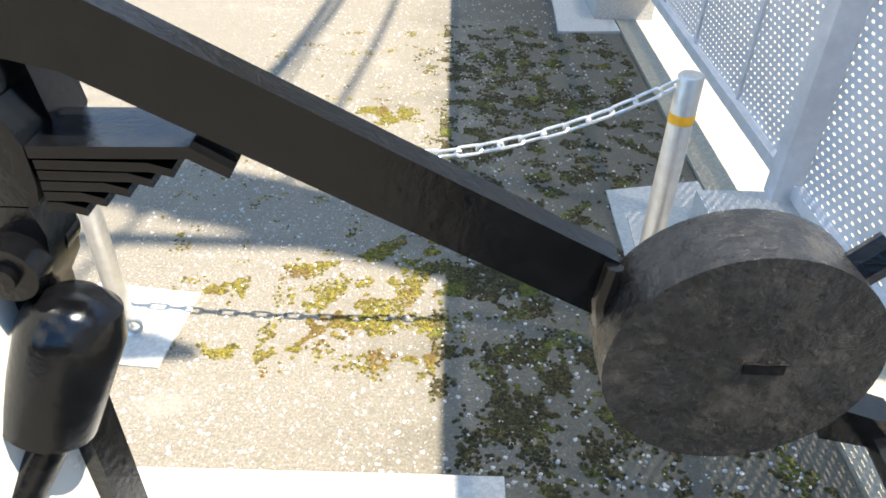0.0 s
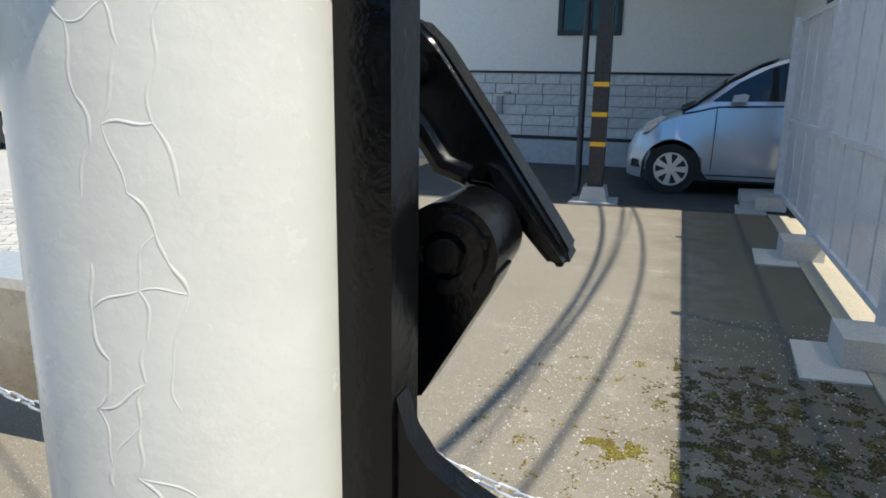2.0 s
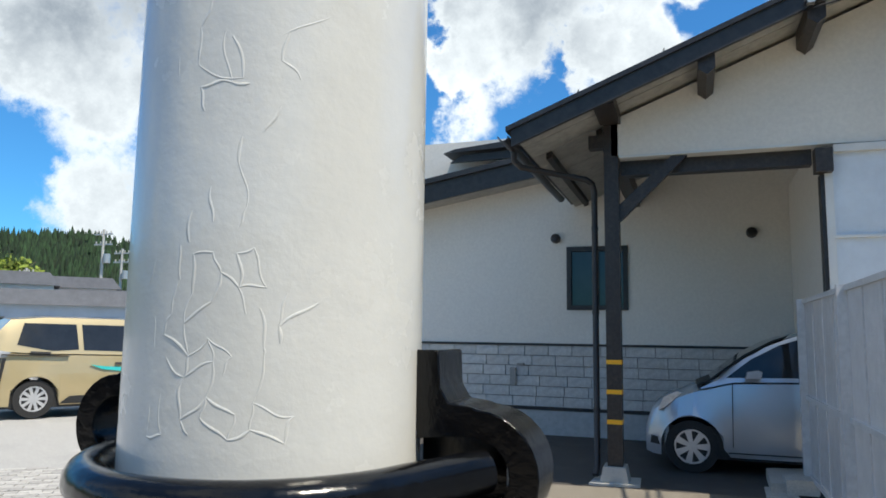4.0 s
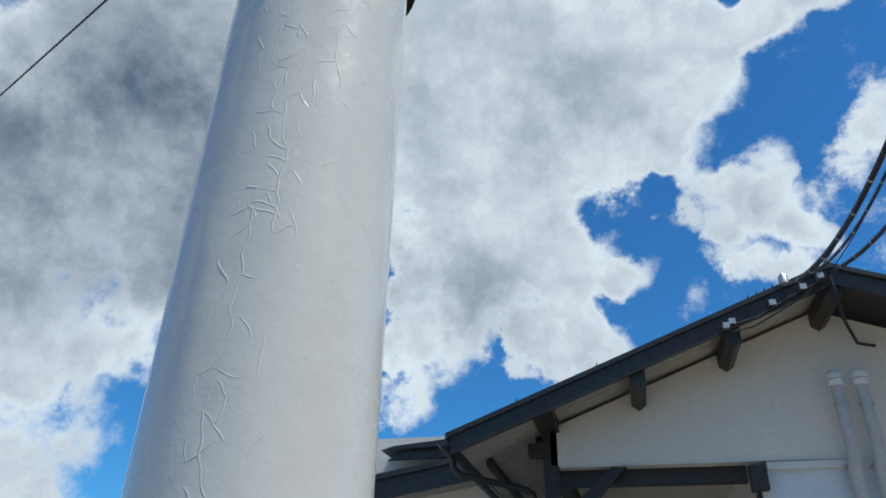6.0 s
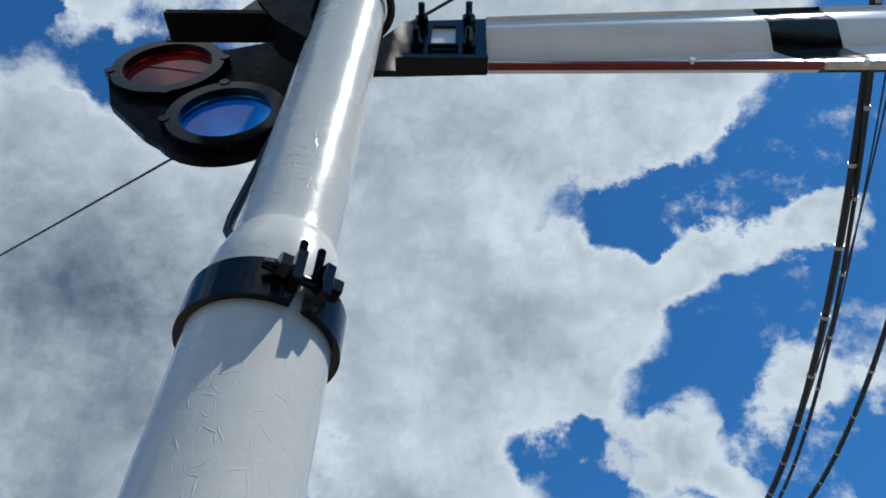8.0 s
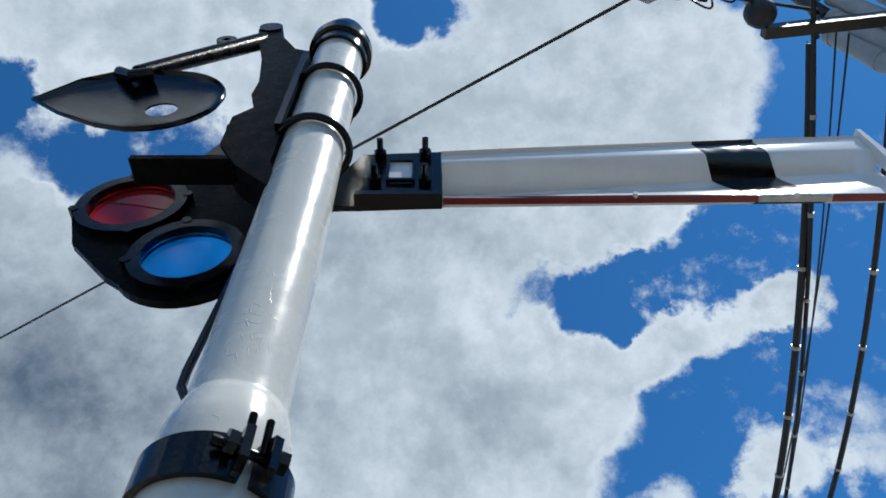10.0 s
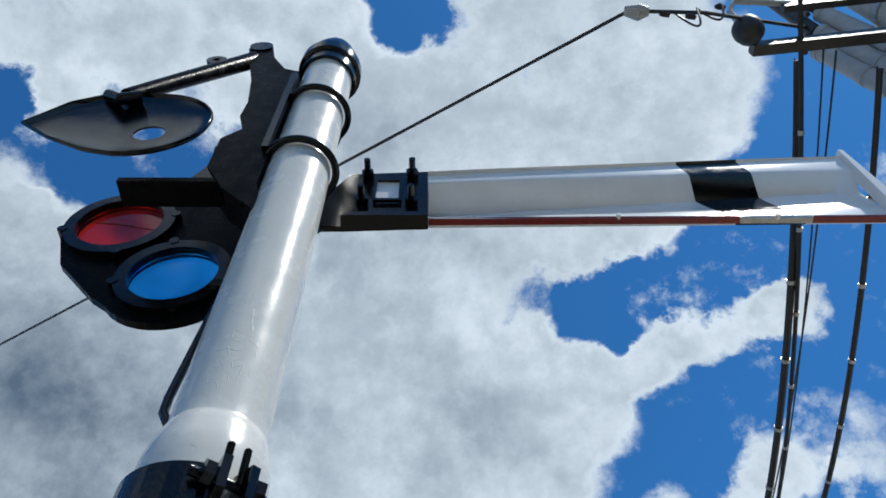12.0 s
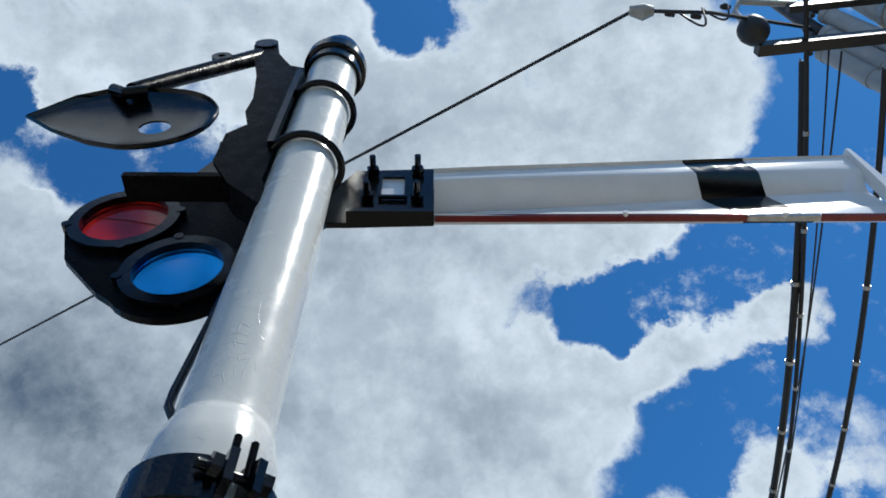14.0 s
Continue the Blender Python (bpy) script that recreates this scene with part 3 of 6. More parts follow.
def polar(r, deg_, z):
    return (AX + r * math.cos(radians(deg_)), AY + r * math.sin(radians(deg_)), z)


# raised wrinkles of the cracked paint: broken networks of low ridges
wrng = random.Random(21)


def ridge(bm, r, a, b, width):
    """A low ridge on the mast from a to b, each (length round the mast, height), bowed a little."""
    a, b = Vector(a), Vector(b)
    d = b - a
    if d.length < 0.002:
        return
    side = Vector((-d.y, d.x)).normalized()
    bow, kink, n = wrng.uniform(-0.13, 0.13) * d.length, wrng.uniform(-0.05, 0.05) * d.length, 9
    mids = [a.lerp(b, i / n) + side * (bow * math.sin(math.pi * i / n) + kink * math.sin(2 * math.pi * i / n)) for i in range(n + 1)]
    rows = []
    for i, p in enumerate(mids):
        t = (mids[min(i + 1, n)] - mids[max(i - 1, 0)]).normalized()
        f = min(1.0, 0.45 + 2.0 * i / n, 0.45 + 2.0 * (n - i) / n)
        row = []
        for q, h in ((-1.0, -0.2), (-0.5, 0.5), (0.0, 1.0), (0.5, 0.5), (1.0, -0.2)):
            u, z = p.x - t.y * q * width * f, p.y + t.x * q * width * f
            row.append(bm.verts.new(polar(r + h * width * 0.25 * f, math.degrees(u / r), z)))
        rows.append(row)
    for p, q in zip(rows, rows[1:]):
        for k in range(4):
            bm.faces.new((p[k], q[k], q[k + 1], p[k + 1]))


def network(bm, r, az, z0, z1, cols, cell, keep, width, drift=0.0):
    n = int((z1 - z0) / cell)
    node = {}
    for i in range(cols + 1):
        for j in range(n + 1):
            sway = drift * math.sin(j * cell * 9.0 + az)
            node[i, j] = (radians(az + sway) * r + (i - cols / 2) * cell * 0.85 + wrng.gauss(0, 0.20) * cell, z0 + (j + 0.5 * (i % 2)) * cell + wrng.gauss(0, 0.20) * cell)
    for (i, j), p in node.items():
        for di, dj, k in ((0, 1, keep), (1, 0, keep * 0.6)):
            q = node.get((i + di, j + dj))
            edge = 1.0 if 0 < i < cols else 0.6
            if q and wrng.random() < k * edge:
                ridge(bm, r, p, q, width * wrng.uniform(0.55, 1.2))


bm = bmesh.new()
network(bm, R_LOW, -75, 1.02, 1.345, 2, 0.024, 0.85, 0.0011, 5)
network(bm, R_LOW, -76, 1.405, 1.50, 7, 0.014, 0.72, 0.0009, 3)
network(bm, R_LOW, -74, 1.50, 1.60, 4, 0.015, 0.38, 0.0009, 3)
network(bm, R_LOW, -84, 1.58, 1.98, 2, 0.016, 0.66, 0.0009, 5)
network(bm, R_LOW, -80, 1.92, 2.22, 3, 0.015, 0.66, 0.0010, 5)
network(bm, R_LOW, -66, 1.60, 2.20, 3, 0.024, 0.13, 0.0008, 4)
network(bm, R_LOW, -50, 2.00, 2.23, 2, 0.020, 0.30, 0.0009, 4)
network(bm, R_TOP, -74, 2.46, 2.60, 4, 0.016, 0.50, 0.0012, 4)
network(bm, R_TOP, -66, 2.58, 2.74, 2, 0.018, 0.35, 0.0009, 4)
network(bm, R_LOW, -88, 2.335, 2.37, 5, 0.012, 0.35, 0.0008, 2)
bmesh.ops.recalc_face_normals(bm, faces=bm.faces)
for f in bm.faces:
    f.smooth = True
tagged(part("wrinkled_paint", bm, CREAM, signal, "raised wrinkles in the cracked cream paint"), kind="stuff")


# strap with its bolted lugs
def strap():
    bm = bmesh.new()
    a0, a1, n = -54, -54 - 343, 60
    rows = []
    for i in range(n + 1):
        a = a0 + (a1 - a0) * i / n
        rows.append([bm.verts.new(polar(r, a, z)) for r, z in ((R_LOW + 0.0015, 2.275), (R_LOW + 0.0105, 2.275), (R_LOW + 0.0105, 2.330), (R_LOW + 0.0015, 2.330))])
    for p, q in zip(rows, rows[1:]):
        for k in range(4):
            bm.faces.new((p[k], p[(k + 1) % 4], q[(k + 1) % 4], q[k]))
    bm.faces.new(rows[0][::-1])
    bm.faces.new(rows[-1])
    return finish(bm, 0.002)


clamp = part("strap_clamp", strap(), BLACK, signal, "black steel strap clamp")
for a in (-54, -37):
    d = Vector((math.cos(radians(a)), math.sin(radians(a)), 0))
    t = Vector((-d.y, d.x, 0))
    o = Vector((AX, AY, 0)) + d * (R_LOW + 0.002)
    bm = bmesh.new()
    ear = ((0, 2.275), (0.018, 2.277), (0.034, 2.287), (0.036, 2.328), (0, 2.330))
    vs = [[bm.verts.new(o + d * u + t * q + Vector((0, 0, z))) for q in (-0.0055, 0.0055)] for u, z in ear]
    for q in (0, 1):
        bm.faces.new([v[q] for v in vs] if q else [v[q] for v in vs][::-1])
    for i in range(5):
        j = (i + 1) % 5
        bm.faces.new((vs[i][0], vs[i][1], vs[j][1], vs[j][0]))
    part("lug", finish(bm, 0.002, segments=2), BLACK, clamp)
pa, pb = Vector(polar(R_LOW + 0.024, -25, 2.308)), Vector(polar(R_LOW + 0.024, -73, 2.308))
ax = (pb - pa).normalized()
part("bolt", finish(tube([pa, pb], 0.0065, seg=12), smooth=True), BLACK, clamp)
for q, d in ((Vector(polar(R_LOW + 0.024, -32, 2.308)), -1), (Vector(polar(R_LOW + 0.024, -59, 2.308)), 1)):
    part("nut", finish(hexnut(q, ax * d, 0.0145, 0.012), 0.0015), BLACK, clamp)
# threaded studs standing up from the clamp
for a in (-53, -41):
    d = Vector((0, 0, 1))
    q = Vector(polar(R_LOW + 0.022, a, 2.306))
    ring_pts, ring_rad = [], []
    for i in range(33):
        ring_pts.append(q + d * 0.050 * i / 32)
        ring_rad.append(0.0052 if i % 2 else 0.0044)
    part("stud", finish(tube(ring_pts, ring_rad, seg=10), smooth=True), BLACK, clamp, "black threaded stud")

# backing channel on the side of the mast, spring, lower casting
XB = AX + R_LOW
part("backing_bar", finish(box(-0.262, -0.176, 0.5175, 0.5575, 0.985, 1.335), 0.005, segments=3), BLACK, signal, "thick black backing bar")
bm = slab([(-0.262, 0.925), (-0.170, 0.925), (-0.167, 0.938), (-0.167, 0.962), (-0.176, 0.984), (-0.262, 0.984)], 0.516, 0.557)
part("step_block", finish(bm, 0.005, segments=3), BLACK, signal)
bm = slab([(-0.262, 0.924), (-0.176, 0.924), (-0.172, 0.905), (-0.178, 0.872), (-0.188, 0.855), (-0.19, 0.80), (-0.262, 0.78)], 0.516, 0.552)
cast = part("hinge_casting", finish(bm, 0.007, segments=3), BLACK, signal, "lumpy black hinge casting")
for y in (0.508, 0.545):
    part("hinge_knuckle", finish(disc_y(-0.192, 0.890, 0.018, y - 0.009, y + 0.009, 24), 0.003, True), BLACK, cast)
part("hinge_pin", finish(disc_y(-0.192, 0.890, 0.008, 0.494, 0.558, 14), 0.002, True), BLACK, cast)
part("barrel", finish(tube([(-0.166, 0.516, 0.866), (-0.168, 0.514, 0.858), (-0.173, 0.510, 0.842), (-0.200, 0.494, 0.775), (-0.200, 0.494, 0.775), (-0.196, 0.497, 0.785)], [0.014, 0.026, 0.031, 0.029, 0.018, 0.016], seg=28), smooth=True), BLACK, cast)
part("link_rod", finish(tube([(-0.184, 0.498, 0.79), (-0.222, 0.470, 0.725), (-0.262, 0.43, 0.65), (-0.270, 0.415, 0.45)], 0.0125, seg=14), smooth=True), BLACK, cast, "black steel link rod")
part("lower_bar", finish(box(-0.262, -0.195, 0.515, 0.552, 0.10, 0.80), 0.005), BLACK, signal)
spring = part("leaf_spring", finish(slab([(XB + 0.040, 0.955), (XB + 0.122, 0.957), (XB + 0.142, 0.946), (XB + 0.145, 0.951), (XB + 0.124, 0.964), (XB + 0.040, 0.962)], 0.516, 0.562), 0.0015), BLACK, signal, "stack of black leaf springs")
for i, (xe, drop) in enumerate(((0.112, 0.0), (0.100, 0.0), (0.086, 0.0), (0.072, 0.0), (0.060, 0.0))):
    z = 0.954 - (i + 1) * 0.0065
    pts = [(XB + 0.040, z), (XB + xe - 0.012, z), (XB + xe, z - 0.003), (XB + xe, z + 0.002), (XB + xe - 0.012, z + 0.0055), (XB + 0.040, z + 0.0055)]
    part("spring_leaf", finish(slab(pts, 0.518, 0.560), 0.001), BLACK, spring)
part("spring_bracket", finish(slab([(XB + 0.0, 0.925), (XB + 0.030, 0.925), (XB + 0.042, 0.955), (XB + 0.036, 1.0), (XB + 0.026, 1.03), (XB, 1.03)], 0.545, 0.585), 0.004), BLACK, signal)

# balance lever with its weight
lever_top = [(-0.1755, 1.096), (-0.169, 1.074), (-0.158, 1.058), (-0.140, 1.046), (0.150, 0.893)]
lever_bot = [(0.150, 0.848), (-0.140, 1.000), (-0.1755, 1.008)]
bm = slab(lever_top + lever_bot, 0.5225, 0.541)
lever = part("balance_lever", finish(bm, 0.0045, segments=3), BLACK, signal, "black flat-bar balance lever")
bm = slab(arc(0.222, 0.845, 0.080, 0, 352.5, 47), 0.488, 0.534)
weight = part("balance_weight", finish(bm, 0.006, segments=3), BLACK_ROUGH, lever, "round black cast-iron weight with a rough face")
part("weight_tab", finish(slab([(0.285, 0.800), (0.350, 0.778), (0.358, 0.752), (0.300, 0.765)], 0.505, 0.530), 0.003), BLACK, lever)
part("tab_bolt", finish(tube([(0.342, 0.465, 0.755), (0.342, 0.512, 0.760)], 0.008, seg=8), 0.001), BLACK, lever)
part("set_screw", finish(tube([(0.276, 0.511, 0.900), (0.292, 0.511, 0.917)], 0.011, seg=8), 0.002), BLACK, lever)
part("weight_slot", finish(box(0.222, 0.246, 0.4865, 0.4885, 0.842, 0.850), 0.0006), BLACK, lever)
part("weld", finish(tube([(0.146, 0.519, 0.893), (0.142, 0.516, 0.87), (0.146, 0.519, 0.85)], 0.006, seg=8), smooth=True), BLACK, lever)

# crank above the lever
boss_x, boss_z = -0.168, 1.163
bm = disc_y(boss_x, boss_z, 0.031, 0.585, 0.655, 32)
crank = part("crank_boss", finish(bm, 0.005, True), BLACK, signal, "black crank boss with ribbed face")
part("boss_ring", finish(ring_y(boss_x, boss_z, 0.015, 0.024, 0.579, 0.587, 28), 0.002), BLACK, crank)
part("boss_pin", finish(disc_y(boss_x, boss_z, 0.010, 0.576, 0.588, 16), 0.002), BLACK, crank)
for a in (20, 92, 164, 236, 308):
    part("boss_rib", finish(box(boss_x + 0.024 * math.cos(radians(a)) - 0.003, boss_x + 0.024 * math.cos(radians(a)) + 0.003, 0.580, 0.587,
                                boss_z + 0.024 * math.sin(radians(a)) - 0.003, boss_z + 0.024 * math.sin(radians(a)) + 0.003), 0.001), BLACK, crank)
bm = slab([(boss_x + 0.030, 1.150), (boss_x + 0.026, 1.140), (-0.186, 1.065), (-0.215, 1.06), (-0.215, 1.17), (boss_x - 0.02, 1.175)], 0.592, 0.630)
part("crank_arm", finish(bm, 0.006, segments=3), BLACK, crank)
bm = slab([(-0.232, 1.300), (-0.214, 1.302), (-0.196, 1.285), (-0.158, 1.232), (-0.108, 1.160), (-0.099, 1.146), (-0.101, 1.136), (-0.113, 1.136), (-0.142, 1.168), (-0.158, 1.188), (-0.178, 1.190), (-0.196, 1.200), (-0.210, 1.222), (-0.232, 1.232)], 0.664, 0.700)
trig = part("trigger_lever", finish(turned(Matrix.Translation((-0.006, 0, 0.003)), bm), 0.004, segments=3), BLACK, signal, "tapered black trigger lever")
bm = slab([(-0.116, 1.155), (-0.108, 1.146), (-0.154, 1.206), (-0.162, 1.209), (-0.156, 1.193)], 0.652, 0.668)
part("lever_rib", finish(bm, 0.002), BLACK, trig)
bm = tube([(-0.231, 0.660, 1.251), (-0.211, 0.660, 1.228), (-0.196, 0.660, 1.206), (-0.176, 0.660, 1.199)], 0.008, seg=8)
part("lever_rib", finish(bm, smooth=True), BLACK, trig)
part("lever_shaft", finish(tube([(-0.222, 0.54, 1.27), (-0.222, 0.70, 1.27)], 0.014, seg=16), smooth=True), BLACK, signal)

# U-bolt round the mast with its saddles
zc = 1.3815
pts = [(-0.168, 0.520, zc + 0.003)]
for i in range(25):
    a = -18 - i * (190 / 24)
    pts.append(polar(R_LOW + 0.0135, a, zc + 0.002 * math.sin(radians(a))))
pts += [(AX - 0.088, 0.585, zc), (AX - 0.08, 0.62, zc)]
ub = part("u_bolt", finish(tube(pts, 0.0115, seg=18), smooth=True), BLACK, signal, "black round-bar U-bolt")


def saddle(sign):
    o = []
    outer = [(0.012, 1.452), (0.026, 1.452), (0.027, 1.432), (0.032, 1.424), (0.046, 1.422)] + arc(0.047, 1.3865, 0.0345, 90, -90, 14) + [(0.034, 1.352), (0.030, 1.346), (0.029, 1.328), (0.024, 1.322), (0.012, 1.322)]
    inner = [(0.012, 1.362), (0.030, 1.366), (0.044, 1.366)] + arc(0.046, 1.3865, 0.0195, -90, 90, 10) + [(0.030, 1.406), (0.014, 1.404)]
    o = outer + inner
    return [(XB - 0.012 + x, z) if sign > 0 else (AX - R_LOW + 0.012 - x, z) for x, z in o]


bm = turned(Matrix.Translation((-0.002, 0, -0.005)), slab(saddle(1), 0.520, 0.562))
part("saddle", finish(bm, 0.004, segments=3), BLACK, signal, "black looped saddle")
part("saddle_web", finish(box(-0.212, -0.162, 0.546, 0.558, 1.352, 1.404), 0.003), BLACK, signal)
bm = turned(Matrix.Translation((-0.036, 0, 0.004)), slab(saddle(-1), 0.550, 0.60))
part("saddle", finish(bm, 0.004, segments=3), BLACK, signal)

# head of the mast: everything in the frame of the arm
E = Matrix.Rotation(math.atan2(0.1156, 0.9933), 4, "Z")
HEAD = Matrix.Translation((AX, AY, 0)) @ E   # x along the arm, y away from the mast's back


def head(name, bm, mat, parent, label=""):
    return part(name, turned(HEAD, bm), mat, parent, label)


for i, z in enumerate((3.185, 3.475)):
    pts = []
    for k in range(29):
        a = -210 + k * (260 / 28)
        pts.append((0.001 + (R_TOP + 0.010) * math.cos(radians(a)), (R_TOP + 0.010) * math.sin(radians(a)), z))
    pts = [(-0.085, 0.06, z)] + pts + [(0.03, 0.10, z)]
    head("u_bolt", finish(tube(pts, 0.0085, seg=12), smooth=True), BLACK, signal)
    head("u_bolt_nut", finish(hexnut((-0.085, 0.055, z), (0, 1, 0), 0.014, 0.014), 0.001), BLACK, signal)
# bearing casting on the side of the mast
bm = slab([(-0.030, 2.93), (-0.127, 3.03), (-0.178, 3.12), (-0.182, 3.25), (-0.145, 3.30), (-0.165, 3.37), (-0.163, 3.45), (-0.185, 3.60), (-0.225, 3.76), (-0.240, 3.84), (-0.225, 3.87), (-0.185, 3.865), (-0.155, 3.77), (-0.110, 3.68), (-0.068, 3.66), (-0.062, 3.50), (-0.062, 3.05)], -0.045, 0.030)
brk = head("lamp_bracket", finish(bm, 0.006), BLACK_CAST, signal, "black cast bracket bolted to the mast")
head("bracket_flange", finish(slab([(-0.062, 3.18), (-0.076, 3.18), (-0.078, 3.60), (-0.068, 3.62), (-0.062, 3.60)], -0.062, 0.062), 0.003), BLACK, brk)
head("bracket_nut", finish(hexnut((-0.17, -0.02, 3.225), (-1, 0, 0), 0.016, 0.02), 0.001), BLACK, brk)
head("bracket_nut", finish(hexnut((-0.165, 0.0, 3.265), (-1, 0, 0.2), 0.014, 0.02), 0.001), BLACK, brk)
# lamp shelf
bm = box(-0.345, -0.10, -0.042, 0.018, 3.060, 3.076)
shelf = head("lamp_shelf", finish(bm, 0.003), BLACK_CAST, signal, "flat black lamp shelf")
head("shelf_gusset", finish(slab([(-0.20, 3.08), (-0.14, 3.24), (-0.12, 3.24), (-0.12, 3.08)], -0.04, -0.02), 0.002), BLACK, shelf)
# back-light blinder on its arm
bx, bz, by = -0.272, 3.098, -0.140
ARM_A, ARM_B = Vector((-0.205, -0.016, 3.845)), Vector((-0.358, -0.150, 3.235))
rod = head("blinder_arm", finish(tube([ARM_A, ARM_A.lerp(ARM_B, 0.3), ARM_A.lerp(ARM_B, 0.7), ARM_B], [0.024, 0.022, 0.019, 0.016], seg=12), smooth=True), BLACK_CAST, signal, "black tapered blinder arm")
ev = ARM_A.lerp(ARM_B, 0.42)
head("pivot_eye", finish(ring_y(ev.x - 0.006, ev.z + 0.040, 0.010, 0.026, ev.y - 0.016, ev.y + 0.010, 20), 0.003), BLACK, rod)
head("arm_boss", finish(tube([(-0.205, -0.050, 3.85), (-0.205, 0.016, 3.85)], 0.033, seg=24), 0.004, True), BLACK, rod)
tip = [(-0.515, 3.103)]
edge = [(-0.460, 3.200), (-0.40, 3.240), (-0.345, 3.252)] + arc(-0.285, 3.108, 0.134, 92, -96, 18) + [(-0.36, 2.992), (-0.44, 3.040)]


def dish(outline, cx, cz, y, depth):
    """A shallow dish with a rolled rim and a round hole at its middle."""
    bm = bmesh.new()
    n = len(outline)
    hole_r = 0.031
    rings = []
    for f, dy in ((1.02, -0.010), (1.0, -0.013), (0.97, -0.004), (0.90, 0.0), (0.78, 0.004), (0.5, depth)):
        rings.append([(cx + (x - cx) * f, y + dy, cz + (z - cz) * f) for x, z in outline])
    hole = []
    for x, z in outline:
        d = Vector((x - cx, z - cz)).normalized()
        hole.append((cx + d.x * hole_r, y + depth, cz + d.y * hole_r))
    rings.append(hole)
    rings.append([(x, yy + 0.004, z) for x, yy, z in hole])
    for r in reversed(rings[:6]):
        rings.append([(x, yy + 0.004, z) for x, yy, z in r])
    vr = [[bm.verts.new(p) for p in r] for r in rings]
    for a, b in zip(vr, vr[1:] + vr[:1]):
        for k in range(n):
            bm.faces.new((a[k], a[(k + 1) % n], b[(k + 1) % n], b[k]))
    return bm


blinder = head("back_light_blinder", finish(dish(tip + edge, bx, bz, by, 0.010), smooth=True), BLACK, signal, "black teardrop blinder plate with a round hole")
head("blinder_clip", finish(tube([(-0.395, by - 0.012, 3.235), (-0.362, by - 0.016, 3.205), (-0.325, by - 0.012, 3.228)], 0.013, seg=10), smooth=True), BLACK, blinder)

# spectacle casting behind the mast
Y0 = 0.134
out = [(-0.06, 3.18), (-0.12, 3.30), (-0.22, 3.300), (-0.305, 3.262)] + arc(-0.412, 3.163, 0.127, 50, 205, 16) + [(-0.49, 3.02), (-0.385, 2.91)] + arc(-0.238, 2.972, 0.142, 218, 330, 12) + [(-0.09, 2.95), (-0.04, 3.03)]


def plate_with_holes(outline, holes, y0, y1):
    bm = bmesh.new()
    loops = [outline] + [arc(cx, cz, r, 0, 360 - 360 / 32, 31) for cx, cz, r in holes]
    for y in (y0, y1):
        edges = []
        for lp in loops:
            vs = [bm.verts.new((x, y, z)) for x, z in lp]
            edges += [bm.edges.new((vs[i], vs[(i + 1) % len(vs)])) for i in range(len(vs))]
        bmesh.ops.triangle_fill(bm, use_beauty=True, use_dissolve=False, edges=edges)
    bm.verts.ensure_lookup_table()
    n = sum(len(lp) for lp in loops)
    base = 0
    for lp in loops:
        k = len(lp)
        for i in range(k):
            a, b = base + i, base + (i + 1) % k
            bm.faces.new((bm.verts[a], bm.verts[b], bm.verts[n + b], bm.verts[n + a]))
        base += k
    return bm


spec = head("spectacle", finish(plate_with_holes(out, ((-0.412, 3.163, 0.098), (-0.238, 2.972, 0.094)), Y0, Y0 + 0.018)), BLACK_CAST, signal, "black spectacle casting with two coloured glasses")
for cx, cz, r, mat, nm in ((-0.412, 3.163, 0.098, LENS_RED, "red"), (-0.238, 2.972, 0.094, LENS_BLUE, "blue")):
    rim = head("lens_rim", finish(ring_y(cx, cz, r - 0.004, r + 0.022, Y0 - 0.016, Y0 + 0.002, 44), 0.005, True), BLACK, spec, "black lens rim")
    head("lens", finish(disc_y(cx, cz, r - 0.001, Y0 + 0.004, Y0 + 0.010, 44)), mat, spec, nm + " signal glass")
    for a in (15, 105, 195, 285):
        q = (cx + (r + 0.022) * math.cos(radians(a)), Y0 - 0.018, cz + (r + 0.022) * math.sin(radians(a)))
        head("rim_bolt", finish(tube([q, (q[0], q[1] + 0.03, q[2])], 0.011, seg=8), 0.002), BLACK, spec)
head("lens_crack", finish(tube([(-0.51, Y0 + 0.003, 3.19), (-0.42, Y0 + 0.003, 3.178), (-0.32, Y0 + 0.003, 3.15)], 0.0012, seg=5)), BLACK, spec)
head("spindle", finish(tube([(-0.02, 0.05, 3.14), (-0.02, 0.19, 3.14)], 0.028, seg=20), 0.003, True), BLACK, signal)

# arm: black palm plate, pressed white blade
bm = slab([(-0.06, 3.03), (0.035, 3.155), (0.088, 3.162), (0.28, 3.172), (0.28, 3.43), (0.085, 3.415), (0.03, 3.31), (-0.06, 3.28)], Y0, Y0 + 0.016)
palm = head("arm_palm", finish(plate_with_holes([(-0.06, 3.03), (0.035, 3.165), (0.088, 3.168), (0.28, 3.176), (0.28, 3.425), (0.085, 3.410), (0.03, 3.31), (-0.06, 3.28)], (), Y0, Y0 + 0.016), 0.002), BLACK, signal, "black palm plate bolted to the arm")
bm.free()
head("palm_flange", finish(box(0.082, 0.28, Y0 - 0.035, Y0, 3.160, 3.175), 0.003), BLACK, palm)
head("palm_window", finish(box(0.153, 0.210, Y0 - 0.0025, Y0 - 0.0005, 3.275, 3.365), 0.0), ARM_WHITE, palm)
bm = box(0.147, 0.216, Y0 - 0.012, Y0 - 0.004, 3.362, 3.370)
for q in ((0.147, 0.154, 3.27, 3.362), (0.209, 0.216, 3.27, 3.362), (0.147, 0.216, 3.266, 3.274)):
    box(q[0], q[1], Y0 - 0.012, Y0 - 0.004, q[2], q[3], bm)
head("window_frame", finish(bm), BLACK, palm)
